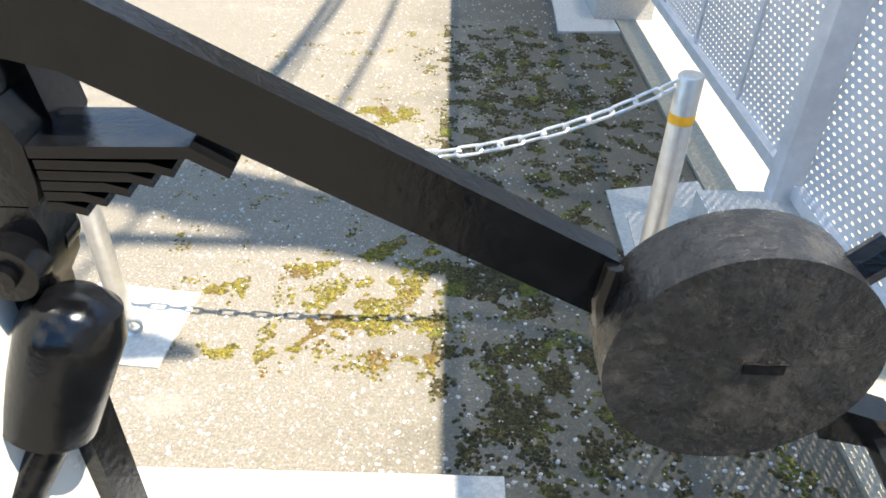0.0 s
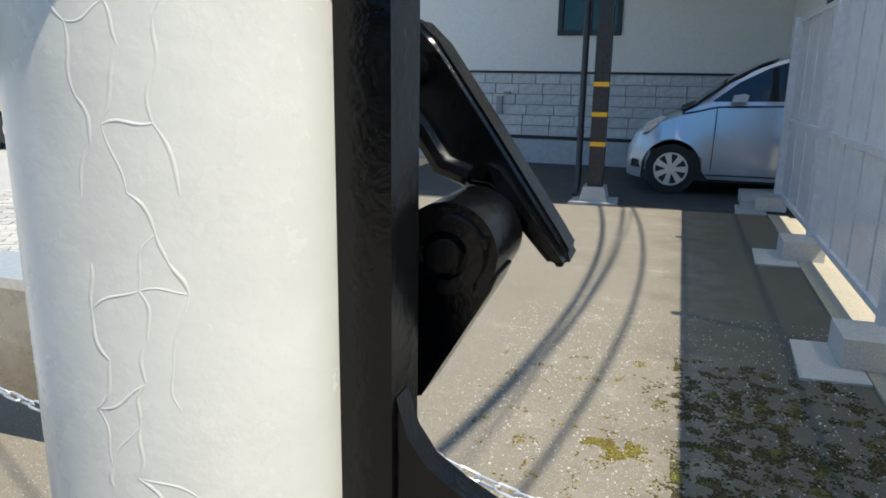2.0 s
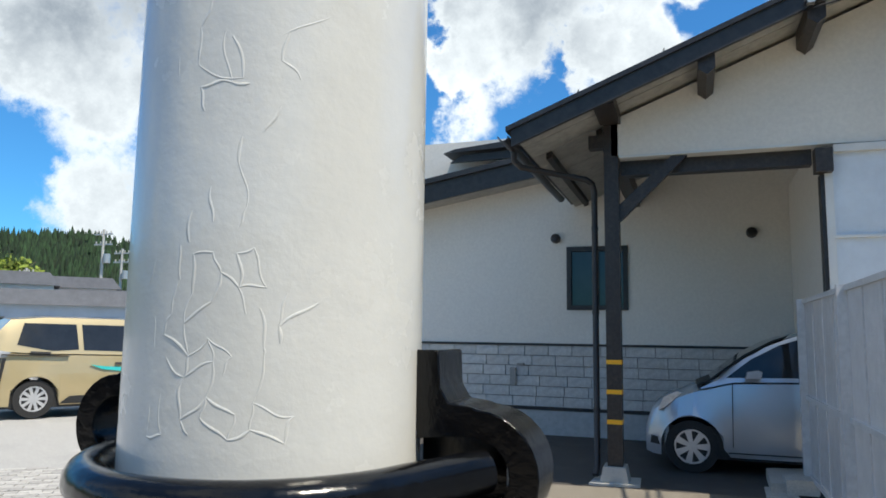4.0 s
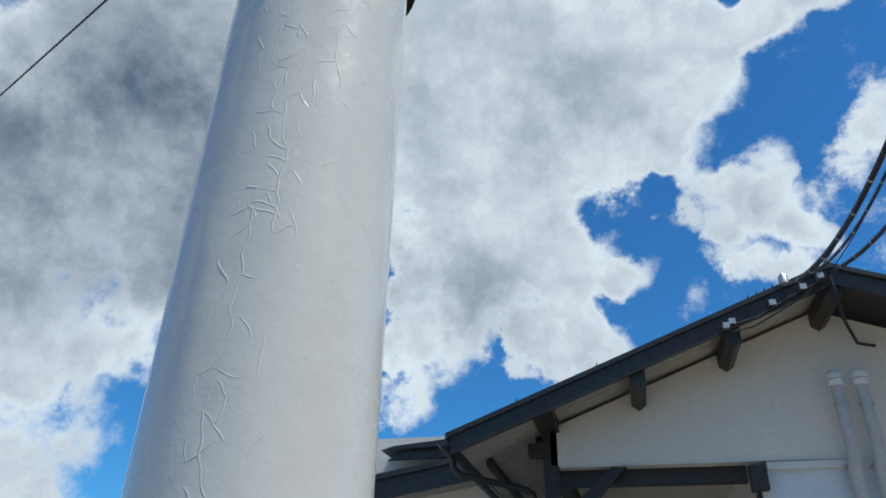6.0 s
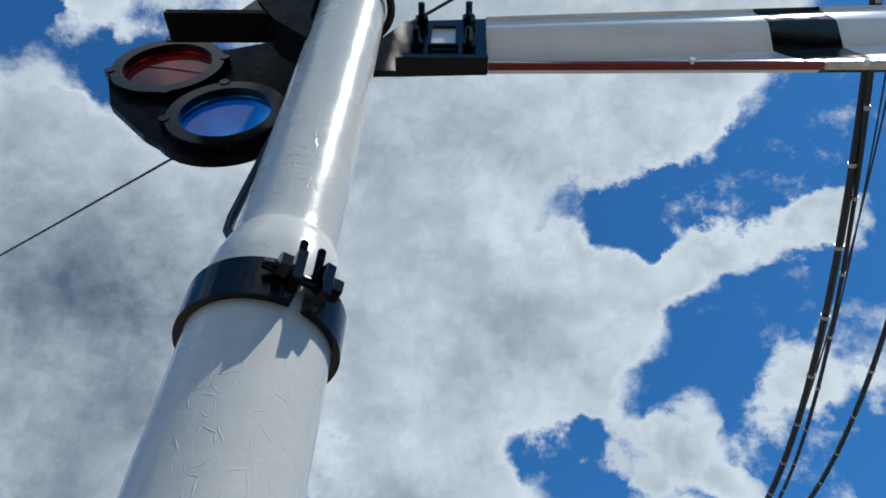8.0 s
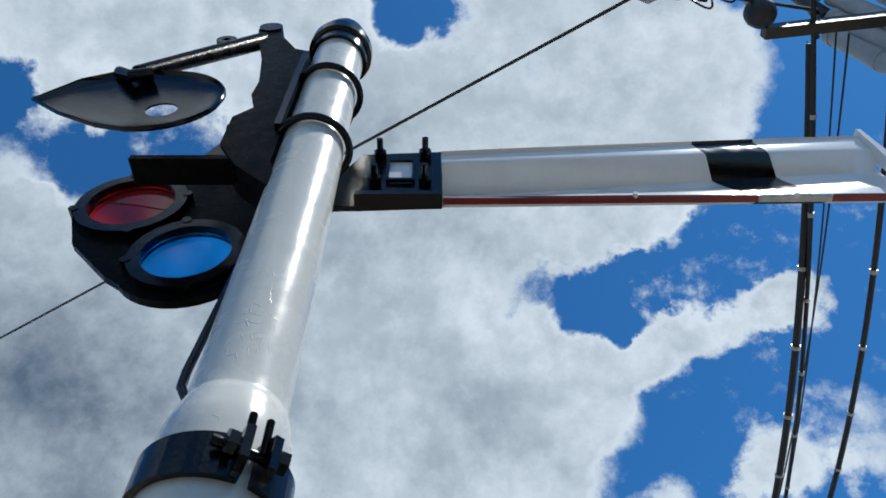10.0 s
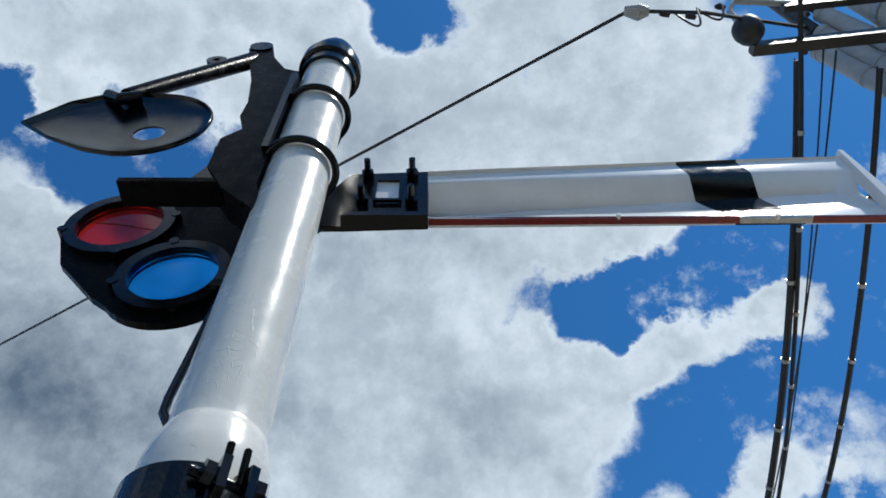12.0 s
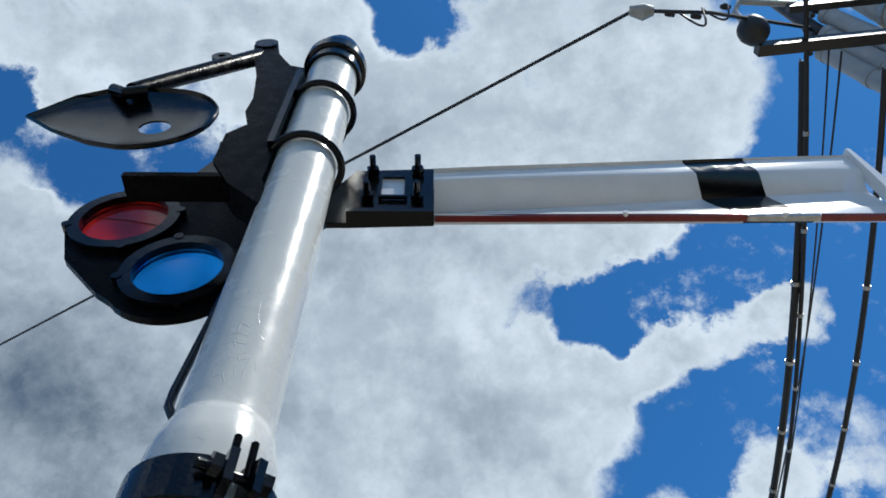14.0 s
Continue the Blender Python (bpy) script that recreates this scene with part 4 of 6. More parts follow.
for sx, sz in ((0.128, 3.39), (0.240, 3.395), (0.122, 3.262), (0.240, 3.262)):
    head("palm_bolt", finish(tube([(sx, Y0 - 0.055, sz), (sx, Y0 + 0.002, sz)], 0.008, seg=8), 0.001), BLACK, palm)
    head("palm_nut", finish(hexnut((sx, Y0 - 0.022, sz), (0, 1, 0), 0.016, 0.018), 0.001), BLACK, palm)


BAND_LEAN = 0.075


def blade(s0, s1):
    """A stretch of the pressed blade; the profile is (depth, height share)."""
    sec = [(-0.030, 0.00), (-0.030, 0.012), (0.0, 0.055), (0.0, 0.26), (0.008, 0.30), (0.034, 0.52), (0.040, 0.60), (-0.030, 0.76), (-0.034, 0.80), (-0.030, 0.90), (-0.030, 0.985), (-0.040, 1.0)]
    bm = bmesh.new()
    n = 16
    rows = []
    for i in range(n + 1):
        s = s0 + (s1 - s0) * i / n
        f = (s - 0.28) / 1.14
        lo, hi = 3.178 + 0.015 * f, 3.380 + 0.138 * f
        deep = 1.05 - 0.6 * f
        lean = BAND_LEAN * min(1.0, (s - 0.28) / 0.2, (1.40 - s) / 0.2)
        rows.append([(s + lean * (0.5 - h), Y0 + 0.016 + d * deep, lo + (hi - lo) * h) for d, h in sec])
    front = [[bm.verts.new(p) for p in r] for r in rows]
    backs = [[bm.verts.new((x, y + 0.003, z)) for x, y, z in r] for r in rows]
    m = len(sec)
    for side in (front, backs):
        for a, b in zip(side, side[1:]):
            for k in range(m - 1):
                bm.faces.new((a[k], a[k + 1], b[k + 1], b[k]))
    for k in range(m - 1):
        for q in (0, -1):
            bm.faces.new((front[q][k], front[q][k + 1], backs[q][k + 1], backs[q][k]))
    for a, b in zip(range(n), range(1, n + 1)):
        for k in (0, m - 1):
            bm.faces.new((front[a][k], front[b][k], backs[b][k], backs[a][k]))
    return finish(bm, smooth=True)


arm = head("signal_arm", blade(0.28, 0.970), ARM_WHITE, signal, "white pressed-steel semaphore arm with a black band")
head("black_band", blade(0.970, 1.138), BLACK, arm, "black band across the arm")
head("arm_tip", blade(1.138, 1.400), ARM_WHITE, arm)
head("arm_end", finish(slab([(1.400, 3.193), (1.412, 3.20), (1.425, 3.34), (1.412, 3.535), (1.400, 3.537)], Y0 - 0.012, Y0 + 0.02), 0.002), ARM_WHITE, arm)
for s0, s1, mat in ((0.282, 1.004, ARM_RED), (1.007, 1.176, ZINC), (1.179, 1.41, ARM_RED)):
    bm = bmesh.new()
    vs = []
    for s in (s0, s1):
        f = (s - 0.28) / 1.14
        lo = 3.178 + 0.015 * f
        vs.append([bm.verts.new((s, y, z)) for y, z in ((Y0 - 0.012, lo - 0.003), (Y0 + 0.003, lo - 0.003), (Y0 + 0.003, lo + 0.004), (Y0 - 0.0145, lo + 0.004))])
    for k in range(4):
        bm.faces.new((vs[0][k], vs[0][(k + 1) % 4], vs[1][(k + 1) % 4], vs[1][k]))
    bm.faces.new(vs[0][::-1])
    bm.faces.new(vs[1])
    head("arm_edge", finish(bm), mat, arm, "dark red lower edge" if mat is ARM_RED else "bare metal edge clip")
for s in (0.72, 1.09):
    head("rivet", finish(tube([(s, Y0 - 0.022, 3.186), (s, Y0 - 0.010, 3.186)], 0.006, seg=8)), ARM_WHITE, arm)

# operating rod beside the mast
bm = tube([(-0.10, 0.12, 3.06), (-0.098, 0.075, 2.90), (-0.100, 0.03, 2.54), (-0.098, 0.028, 2.51), (-0.085, 0.024, 2.488), (-0.060, 0.018, 2.478)], 0.0075, seg=10)
head("operating_rod", finish(bm, smooth=True), BLACK, signal, "black operating rod bent into the mast")

foundation = whole("foundation", finish(flat([(-0.60, 0.02), (0.17, 0.02), (0.17, 0.985), (-0.60, 0.985)], -0.05, 0.05), 0.02, segments=3), PALE_CONCRETE,
                   "white concrete foundation block under the signal mast", "foundation", "structure")

# ---- chain barrier ----
def chain_post(x, y, h, group):
    t = thing("chain_post", (x, y, 0), "slim stainless steel chain post with a yellow band", "post", group)
    part("tube", finish(lathe([(0.0225, 0.0), (0.0225, h - 0.004), (0.020, h), (0.006, h + 0.001)], 28, (x, y)), smooth=True), STEEL, t)
    part("band", finish(lathe([(0.0232, h - 0.088), (0.0232, h - 0.070)], 28, (x, y), cap=False)), YELLOW, t, "yellow reflective band")
    part("base_ring", finish(lathe([(0.034, 0.0), (0.034, 0.006), (0.026, 0.012), (0.0225, 0.012)], 28, (x, y)), smooth=True), STEEL, t)
    part("eye", finish(turned(Matrix.Translation((x + 0.03, y - 0.02, 0.03)), ring_y(0, 0, 0.012, 0.02, -0.004, 0.004, 18)), 0.001), STEEL, t)
    return t


def link_bm():
    """One long chain link along x, standing upright."""
    pts = []
    n = 20
    for k in range(n):
        a = 2 * math.pi * k / n
        cx = 0.0145 if math.cos(a) > 0 else -0.0145
        pts.append(Vector((cx + 0.0095 * math.cos(a), 0, 0.0095 * math.sin(a))))
    bm = bmesh.new()
    rings = []
    for i, p in enumerate(pts):
        d = (pts[(i + 1) % n] - pts[i - 1]).normalized()
        s = Vector((0, 1, 0))
        u = d.cross(s)
        rings.append([bm.verts.new(p + (s * math.cos(2 * math.pi * k / 7) + u * math.sin(2 * math.pi * k / 7)) * 0.0033) for k in range(7)])
    for i in range(n):
        a, b = rings[i], rings[(i + 1) % n]
        for k in range(7):
            bm.faces.new((a[k], a[(k + 1) % 7], b[(k + 1) % 7], b[k]))
    return finish(bm, smooth=True)


LINK = bpy.data.meshes.new("link")
lb = link_bm()
lb.to_mesh(LINK)
lb.free()
LINK.materials.append(GALV)


def chain(a, b, sag, label):
    a, b = Vector(a), Vector(b)
    root = thing("chain", a, label, "chain", "chains between the posts")
    span = (b - a).length
    pitch = 0.0405
    length = span + 8 * sag * sag / (3 * span)
    n = int(length / pitch)
    for i in range(n):
        f = (i + 0.5) / n
        p = a.lerp(b, f) - Vector((0, 0, 4 * sag * f * (1 - f)))
        slope = (b - a) / span - Vector((0, 0, 4 * sag * (1 - 2 * f) / span))
        ob = new("link", LINK)
        q = slope.to_track_quat("X", "Z").to_matrix().to_4x4()
        ob.parent = root
        ob.matrix_parent_inverse = root.matrix_basis.inverted()
        ob.matrix_basis = Matrix.Translation(p) @ q @ Matrix.Rotation(radians(20 + 90 * (i % 2) + random.uniform(-12, 12)), 4, "X")
    return root


chain_post(0.466, 1.359, 0.665, "chain posts")
chain_post(-0.672, 1.395, 0.665, "chain posts")
chain_post(-2.02, 1.43, 0.665, "chain posts")
chain((-0.660, 1.393, 0.652), (0.458, 1.360, 0.655), 0.175, "galvanised chain hanging between two steel posts")
chain((-2.01, 1.43, 0.652), (-0.684, 1.395, 0.652), 0.20, "galvanised chain hanging between two steel posts")
whole("post_pad", finish(flat([(-0.82, 1.29), (-0.56, 1.27), (-0.54, 1.52), (-0.80, 1.55)], -0.02, 0.006), 0.003), PALE_CONCRETE, "pale mortar pad round the chain post", "pad", "structure")

# ---- stainless sign desk beside the mast ----
desk = thing("sign_desk", (-2.3, 2.0, 0), "stainless steel sign desk, its front coloured brown for the ground's reflection", "sign")
part("cabinet", finish(box(-2.9, -1.93, 1.88, 2.05, 0.17, 0.575), 0.004), DESK_TINTED_STEEL, desk)
part("top_frame", finish(slab([(-2.95, 0.576), (-1.90, 0.576), (-1.85, 0.60), (-1.86, 0.612), (-2.95, 0.612)], 1.85, 2.13), 0.004), STEEL, desk, "bright bevelled steel top")
for x in (-2.8, -1.96):
    part("leg", finish(box(x - 0.03, x + 0.03, 1.93, 1.99, 0.0, 0.18), 0.003), STEEL, desk)

# ---- fence along the kerb ----
FX = 0.965
POSTS = [-2.30, -0.22, 1.86, 3.89, 5.97, 8.05]
fence = thing("fence", (FX, 1.0, 0), "tall grey steel fence of perforated sheet panels on concrete blocks", "fence", kind="structure")
for y in POSTS:
    part("fence_post", finish(box(FX - 0.035, FX + 0.035, y - 0.03, y + 0.03, 0.12, 1.86), 0.005), FENCE_STEEL, fence)
for a, b in zip(POSTS, POSTS[1:]):
    pan = part("panel", finish(box(FX + 0.036, FX + 0.0382, a + 0.01, b - 0.01, 0.17, 1.83)), PERFORATED, fence, "grey sheet punched with staggered slots")
    for z in (0.15, 0.90, 1.835):
        part("rail", finish(box(FX + 0.010, FX + 0.036, a + 0.031, b - 0.031, z - 0.02, z + 0.02), 0.003), FENCE_STEEL, fence)
    for k in range(1, 4):
        y = a + (b - a) * k / 4
        for z0, z1 in ((0.171, 0.879), (0.921, 1.814)):
            part("seam", finish(box(FX + 0.0255, FX + 0.0355, y - 0.008, y + 0.008, z0, z1), 0.002), FENCE_STEEL, fence)
for y in POSTS[2:]:
    h = 0.13 if y > 3 else 0.10
    bk = thing("fence_block", (0.88, y - 0.1, 0), "pale concrete block carrying a fence post", "block", "fence blocks", "structure")
    part("block", finish(box(0.742, 1.02, y - 0.29, y + 0.02, 0.012, h + 0.02), 0.008), PALE_CONCRETE, bk)
    part("footing", finish(flat([(0.55, y - 0.47), (0.84, y - 0.45), (0.84, y + 0.06), (0.575, y + 0.04)], -0.02, 0.011), 0.004), PALE_CONCRETE, bk)
whole("fence_footing", finish(flat([(0.61, 7.80), (1.05, 7.93), (1.08, 8.80), (0.645, 8.68)], -0.02, 0.10), 0.01), PALE_CONCRETE, "low concrete footing at the end of the fence", "footing", "structure")
whole("shaded_pad", finish(flat([(0.53, 1.30), (0.84, 1.30), (0.84, 2.12), (0.54, 2.05)], -0.02, 0.006), 0.003), PALE_CONCRETE, "pale mortar patch beside the fence", "pad", "structure")

# ---- moss on the slab ----
MOSS_SPOTS = [(-0.14, 2.53, 0.08), (-0.21, 2.55, 0.05), (-0.02, 1.61, 0.10), (-0.07, 1.40, 0.13), (-0.30, 1.66, 0.06), (-0.53, 1.53, 0.06),
              (-0.46, 1.55, 0.04), (-0.27, 1.39, 0.07), (-0.44, 1.34, 0.03), (-0.01, 1.32, 0.05), (-0.19, 1.50, 0.09), (-0.30, 1.33, 0.05),
              (-0.01, 1.73, 0.07), (-0.13, 1.71, 0.05), (0.20, 3.05, 0.20), (0.36, 2.64, 0.17), (0.14, 2.32, 0.12), (0.29, 1.30, 0.12),
              (0.08, 1.63, 0.07), (0.68, 2.72, 0.06), (0.19, 1.56, 0.10), (0.30, 1.15, 0.14), (0.48, 2.19, 0.08)]
rng = random.Random(7)


def tuft(bm, x, y, r, h):
    n = 5
    a0 = rng.uniform(0, 6.28)
    ring = [bm.verts.new((x + r * rng.uniform(0.7, 1.2) * math.cos(a0 + 6.283 * k / n), y + r * rng.uniform(0.7, 1.2) * math.sin(a0 + 6.283 * k / n), 0.0005)) for k in range(n)]
    mid = [bm.verts.new((v.co.x * 0.55 + x * 0.45, v.co.y * 0.55 + y * 0.45, h * rng.uniform(0.7, 1.1))) for v in ring]
    for k in range(n):
        j = (k + 1) % n
        bm.faces.new((ring[k], ring[j], mid[j], mid[k]))
    bm.faces.new(mid)


def moss_field(spots, loose, name, mat, label, size):
    bm = bmesh.new()
    for x, y, r in spots:
        for i in range(int(20000 * r)):
            a, d = rng.uniform(0, 6.283), r * math.sqrt(rng.random()) * rng.uniform(0.6, 1.25)
            px_, py_ = x + d * 1.25 * math.cos(a), y + d * math.sin(a)
            if noise.noise((px_ * 15, py_ * 15, 1.0)) + 0.6 * noise.noise((px_ * 48, py_ * 48, 2.0)) < 0.06:
                continue
            tuft(bm, px_, py_, size * rng.uniform(0.5, 1.4), size * rng.uniform(0.35, 0.9))
    x0, x1, y0, y1, n, cut = loose
    for i in range(n):
        px_, py_ = rng.uniform(x0, x1), rng.uniform(y0, y1)
        if noise.noise((px_ * 13, py_ * 13, 5.0)) + 0.5 * noise.noise((px_ * 55, py_ * 55, 8.0)) < cut:
            continue
        tuft(bm, px_, py_, size * rng.uniform(0.5, 1.5), size * rng.uniform(0.4, 1.0))
    for f in bm.faces:
        f.smooth = True
    whole(name, bm, mat, label, "moss", "stuff")


moss_field(MOSS_SPOTS[:14], (-0.75, 0.03, 1.25, 3.4, 14000, 0.40), "moss", MOSS_SUNLIT, "yellow-green moss tufts on the sunlit concrete, brightened in colour for the sun", 0.0042)
moss_field(MOSS_SPOTS[14:], (0.03, 0.82, 0.9, 3.5, 60000, 0.20), "moss_in_shade", MOSS_SHADED, "green and brown moss on the shaded concrete, darkened in colour for the shade", 0.0048)
bm = bmesh.new()
for i in range(2600):
    x, y = rng.uniform(-0.8, 0.8), 1.0 + 3.2 * rng.random() ** 1.5
    tuft(bm, x, y, rng.uniform(0.002, 0.006), rng.uniform(0.002, 0.005))
whole("grit", bm, PALE_CONCRETE, "loose pale grit scattered on the concrete", "grit", "stuff")

# ---- station building with its porch ----
WY = 10.97
house = thing("station_building", (0, WY, 0), "cream-rendered station building with a split-face stone base and dark timber porch", "building", kind="structure")


def wall_with_window(x0, x1, z0, z1, y0, y1, w):
    bm = bmesh.new()
    box(x0, w[0], y0, y1, z0, z1, bm)
    box(w[1], x1, y0, y1, z0, z1, bm)
    box(w[0], w[1], y0, y1, z0, w[2], bm)
    box(w[0], w[1], y0, y1, w[3], z1, bm)
    return bm


WIN = (-1.79, -0.985, 1.91, 2.77)
part("wall", wall_with_window(-7.0, 6.0, 1.345, 4.6, WY, WY + 0.2, WIN), RENDER, house, "cream rendered upper wall")
part("base_wall", box(-7.0, 6.0, WY + 0.02, WY + 0.2, 0.0, 1.345), MORTAR, house)
part("plinth", finish(box(-7.0, 6.0, WY - 0.03, WY + 0.02, 0.0, 0.36), 0.006), PLINTH, house, "grey painted concrete plinth")
part("base_trim", finish(box(-7.0, 6.0, WY - 0.045, WY + 0.019, 0.365, 0.405), 0.004), FASCIA, house)
part("band_trim", finish(box(-7.0, 6.0, WY - 0.03, WY - 0.001, 1.325, 1.355), 0.004), FASCIA, house, "dark trim above the stone")
win = part("window", wall_with_window(WIN[0] - 0.05, WIN[1] + 0.05, WIN[2] - 0.05, WIN[3] + 0.05, WY - 0.03, WY + 0.08, (WIN[0] + 0.02, WIN[1] - 0.02, WIN[2] + 0.02, WIN[3] - 0.02)), FASCIA, house, "dark framed sliding window")
part("pane", box(WIN[0], WIN[1], WY + 0.03, WY + 0.036, WIN[2], WIN[3]), DARK_GLASS, win, "dark reflecting pane")
part("mullion", finish(box(-1.40, -1.36, WY - 0.01, WY + 0.04, WIN[2], WIN[3]), 0.003), FASCIA, win)
for vx in (-2.005, 0.77):
    vt = part("vent_hood", finish(tube([(vx, WY + 0.01, 2.955), (vx, WY - 0.05, 2.955), (vx, WY - 0.09, 2.965), (vx, WY - 0.105, 2.975)], [0.075, 0.075, 0.06, 0.02], seg=20), smooth=True), BROWN_PIPE, house, "round dark metal vent hood")
part("outlet", finish(box(-2.71, -2.62, WY - 0.06, WY - 0.01, 0.72, 0.98), 0.008), MORTAR, house)
part("outlet", finish(box(-2.60, -2.50, WY - 0.05, WY - 0.01, 1.02, 1.05), 0.004), MORTAR, house)
# stone courses: pieces with open joints
STONES = []
for h in (0.36, 0.42):
    sb = finish(box(-h / 2 + 0.006, h / 2 - 0.006, -0.022, 0.0, -0.070, 0.070), 0.006, segments=1)
    me = bpy.data.meshes.new("stone")
    sb.to_mesh(me)
    sb.free()
    me.materials.append(STONE)
    STONES.append((h, me))
srng = random.Random(3)
for row in range(6):
    x = -4.6 + (row % 2) * 0.19
    while x < 2.9:
        h, me = STONES[srng.randrange(2)]
        ob = new("stone", me)
        ob.parent = house
        ob.matrix_parent_inverse = house.matrix_basis.inverted()
        ob.matrix_basis = Matrix.Translation((x + h / 2, WY + 0.019 - srng.uniform(0, 0.006), 0.483 + row * 0.153))
        x += h
# left wing roof
part("wing_fascia", finish(slab([(-7.0, 2.93), (-0.9, 4.013), (-0.9, 4.293), (-7.0, 3.22)], 10.28, 10.34), 0.004), FASCIA, house, "dark sloping barge board")
part("wing_roof", finish(slab([(-7.0, 3.22), (-0.9, 4.291), (-0.9, 4.371), (-7.0, 3.30)], 10.22, 12.5), 0.004), ROOFING, house)
part("wing_soffit", slab([(-7.0, 3.00), (-0.9, 4.071), (-0.9, 4.101), (-7.0, 3.03)], 10.345, 10.97), SOFFIT, house)
part("upper_fascia", finish(slab([(-3.62, 4.17), (-1.9, 4.20), (-1.9, 4.34), (-3.4, 4.28)], 10.6, 10.66), 0.004), FASCIA, house)
part("upper_roof", finish(slab([(-3.7, 4.30), (-1.9, 4.36), (-1.9, 4.50), (-3.5, 4.36)], 10.5, 12.0), 0.004), ROOFING, house)
part("wing_gable", slab([(-7.0, 4.6), (-7.0, 2.9), (-3.0, 3.7), (-2.0, 4.4), (6, 4.4), (6, 4.6)], WY + 0.002, WY + 0.19), RENDER, house)

# porch
PY = 7.67
porch = thing("porch", (0.2, PY, 0), "open timber porch with white gable and dark barge boards", "porch", kind="structure")
VY = 6.86
SL = (4.985 - 3.51) / (2.03 + 1.71)


def roof_z(x):
    return 3.51 + SL * (x + 1.71) if x < 2.03 else 4.985 - SL * (x - 2.03)


def raked(x0, x1, dz0, dz1, y0, y1):
    return slab([(x0, roof_z(x0) + dz0), (x1, roof_z(x1) + dz0), (x1, roof_z(x1) + dz1), (x0, roof_z(x0) + dz1)], y0, y1)


part("barge_board", finish(raked(-1.71, 2.03, -0.19, -0.02, VY, VY + 0.05), 0.004), FASCIA, porch, "dark sloping barge board")
part("barge_board", finish(raked(2.03, 5.8, -0.19, -0.02, VY, VY + 0.05), 0.004), FASCIA, porch)
part("verge_cap", finish(raked(-1.76, 2.03, -0.02, 0.03, VY - 0.03, VY + 0.10), 0.006), ROOFING, porch)
part("verge_cap", finish(raked(2.03, 5.85, -0.02, 0.03, VY - 0.03, VY + 0.10), 0.006), ROOFING, porch)
part("roof", raked(-1.76, 2.03, -0.018, 0.02, VY + 0.101, 11.4), ROOFING, porch, "dark metal roof")
part("roof", raked(2.03, 5.85, -0.018, 0.02, VY + 0.101, 11.4), ROOFING, porch)
for i in range(9):
    y0 = VY + 0.06 + i * 0.47
    part("soffit_board", finish(raked(-1.70, 2.02, -0.075, -0.045, y0, y0 + 0.455), 0.004), SOFFIT, porch)
for i in range(7):
    x = -1.55 + i * 0.55
    part("rafter", finish(raked(x, x + 0.06, -0.15, -0.078, PY + 0.2, 10.9), 0.003), WOOD, porch)
gable = [(-0.82, 3.36), (5.2, 3.30), (5.2, roof_z(5.2) - 0.12), (2.03, roof_z(2.03) - 0.12), (-0.82, roof_z(-0.82) - 0.12)]
part("gable_wall", slab(gable, PY, PY + 0.16), RENDER, porch, "off-white rendered gable")
part("gable_sill", finish(box(-0.74, 1.13, PY - 0.012, PY + 0.16, 3.335, 3.359), 0.003), HOUSE_WALL, porch)
part("porch_post", finish(box(-0.90, -0.75, PY, PY + 0.15, 0.17, 3.86), 0.006), WOOD, porch, "dark square timber post with yellow tape")
for z in (0.60, 0.90, 1.20):
    part("tape", box(-0.903, -0.747, PY - 0.003, PY + 0.153, z - 0.015, z + 0.03), YELLOW, porch, "yellow reflective tape")
bm = bmesh.new()
for sgn in (0,):
    part("brace", finish(slab([(-0.75, 2.66), (-0.75, 2.84), (-0.22, 3.33), (-0.06, 3.33)], PY + 0.03, PY + 0.12), 0.004), WOOD, porch)
bm.free()
part("beam", finish(box(-1.06, -0.90, PY + 0.01, PY + 0.14, 3.46, 3.60), 0.005), WOOD, porch)
part("beam", finish(box(-0.90, -0.74, PY + 0.151, 10.9, 3.38, 3.60), 0.005), WOOD, porch)
part("beam_end", finish(box(-0.93, -0.72, 6.95, PY, 3.70, 3.86), 0.006), WOOD, porch)
part("beam", finish(box(-0.74, 1.10, PY + 0.161, PY + 0.30, 3.18, 3.34), 0.005), WOOD, porch)
part("tie_beam", finish(box(1.09, 1.24, PY - 0.12, PY + 0.05, 3.05, 3.28), 0.006), WOOD, porch)
for px_ in (0.13, 1.06, 2.03):
    zt = roof_z(px_) - 0.14
    part("purlin", finish(slab([(px_ - 0.075, zt), (px_ + 0.075, zt), (px_ + 0.075, zt - 0.15), (px_, zt - 0.21), (px_ - 0.075, zt - 0.15)], VY + 0.06, PY - 0.001), 0.004), WOOD, porch, "dark timber purlin end")
part("side_wall", finish(box(1.25, 5.2, PY + 0.02, PY + 0.16, 0.0, 3.29), 0.004), SHEET, porch, "pale blue-white sheet metal wall")
part("sheet_trim", finish(box(1.25, 5.2, PY - 0.012, PY + 0.02, 2.42, 2.45), 0.003), HOUSE_WALL, porch)
part("corner_trim", finish(box(1.18, 1.25, PY, PY + 0.17, 0.0, 3.05), 0.004), HOUSE_WALL, porch)
part("dark_corner", finish(box(1.145, 1.18, PY + 0.02, PY + 0.17, 0.0, 3.05), 0.003), FASCIA, porch)
part("sheet_cap", finish(box(1.26, 5.2, PY - 0.04, PY + 0.02, 3.25, 3.32), 0.004), HOUSE_WALL, porch)
part("inner_wall", box(1.26, 1.40, PY + 0.17, 10.95, 0.0, 3.6), RENDER, porch)
fb = thing("post_footing", (-0.83, PY + 0.07, 0), "grey concrete footing under the porch post", "footing", kind="structure")
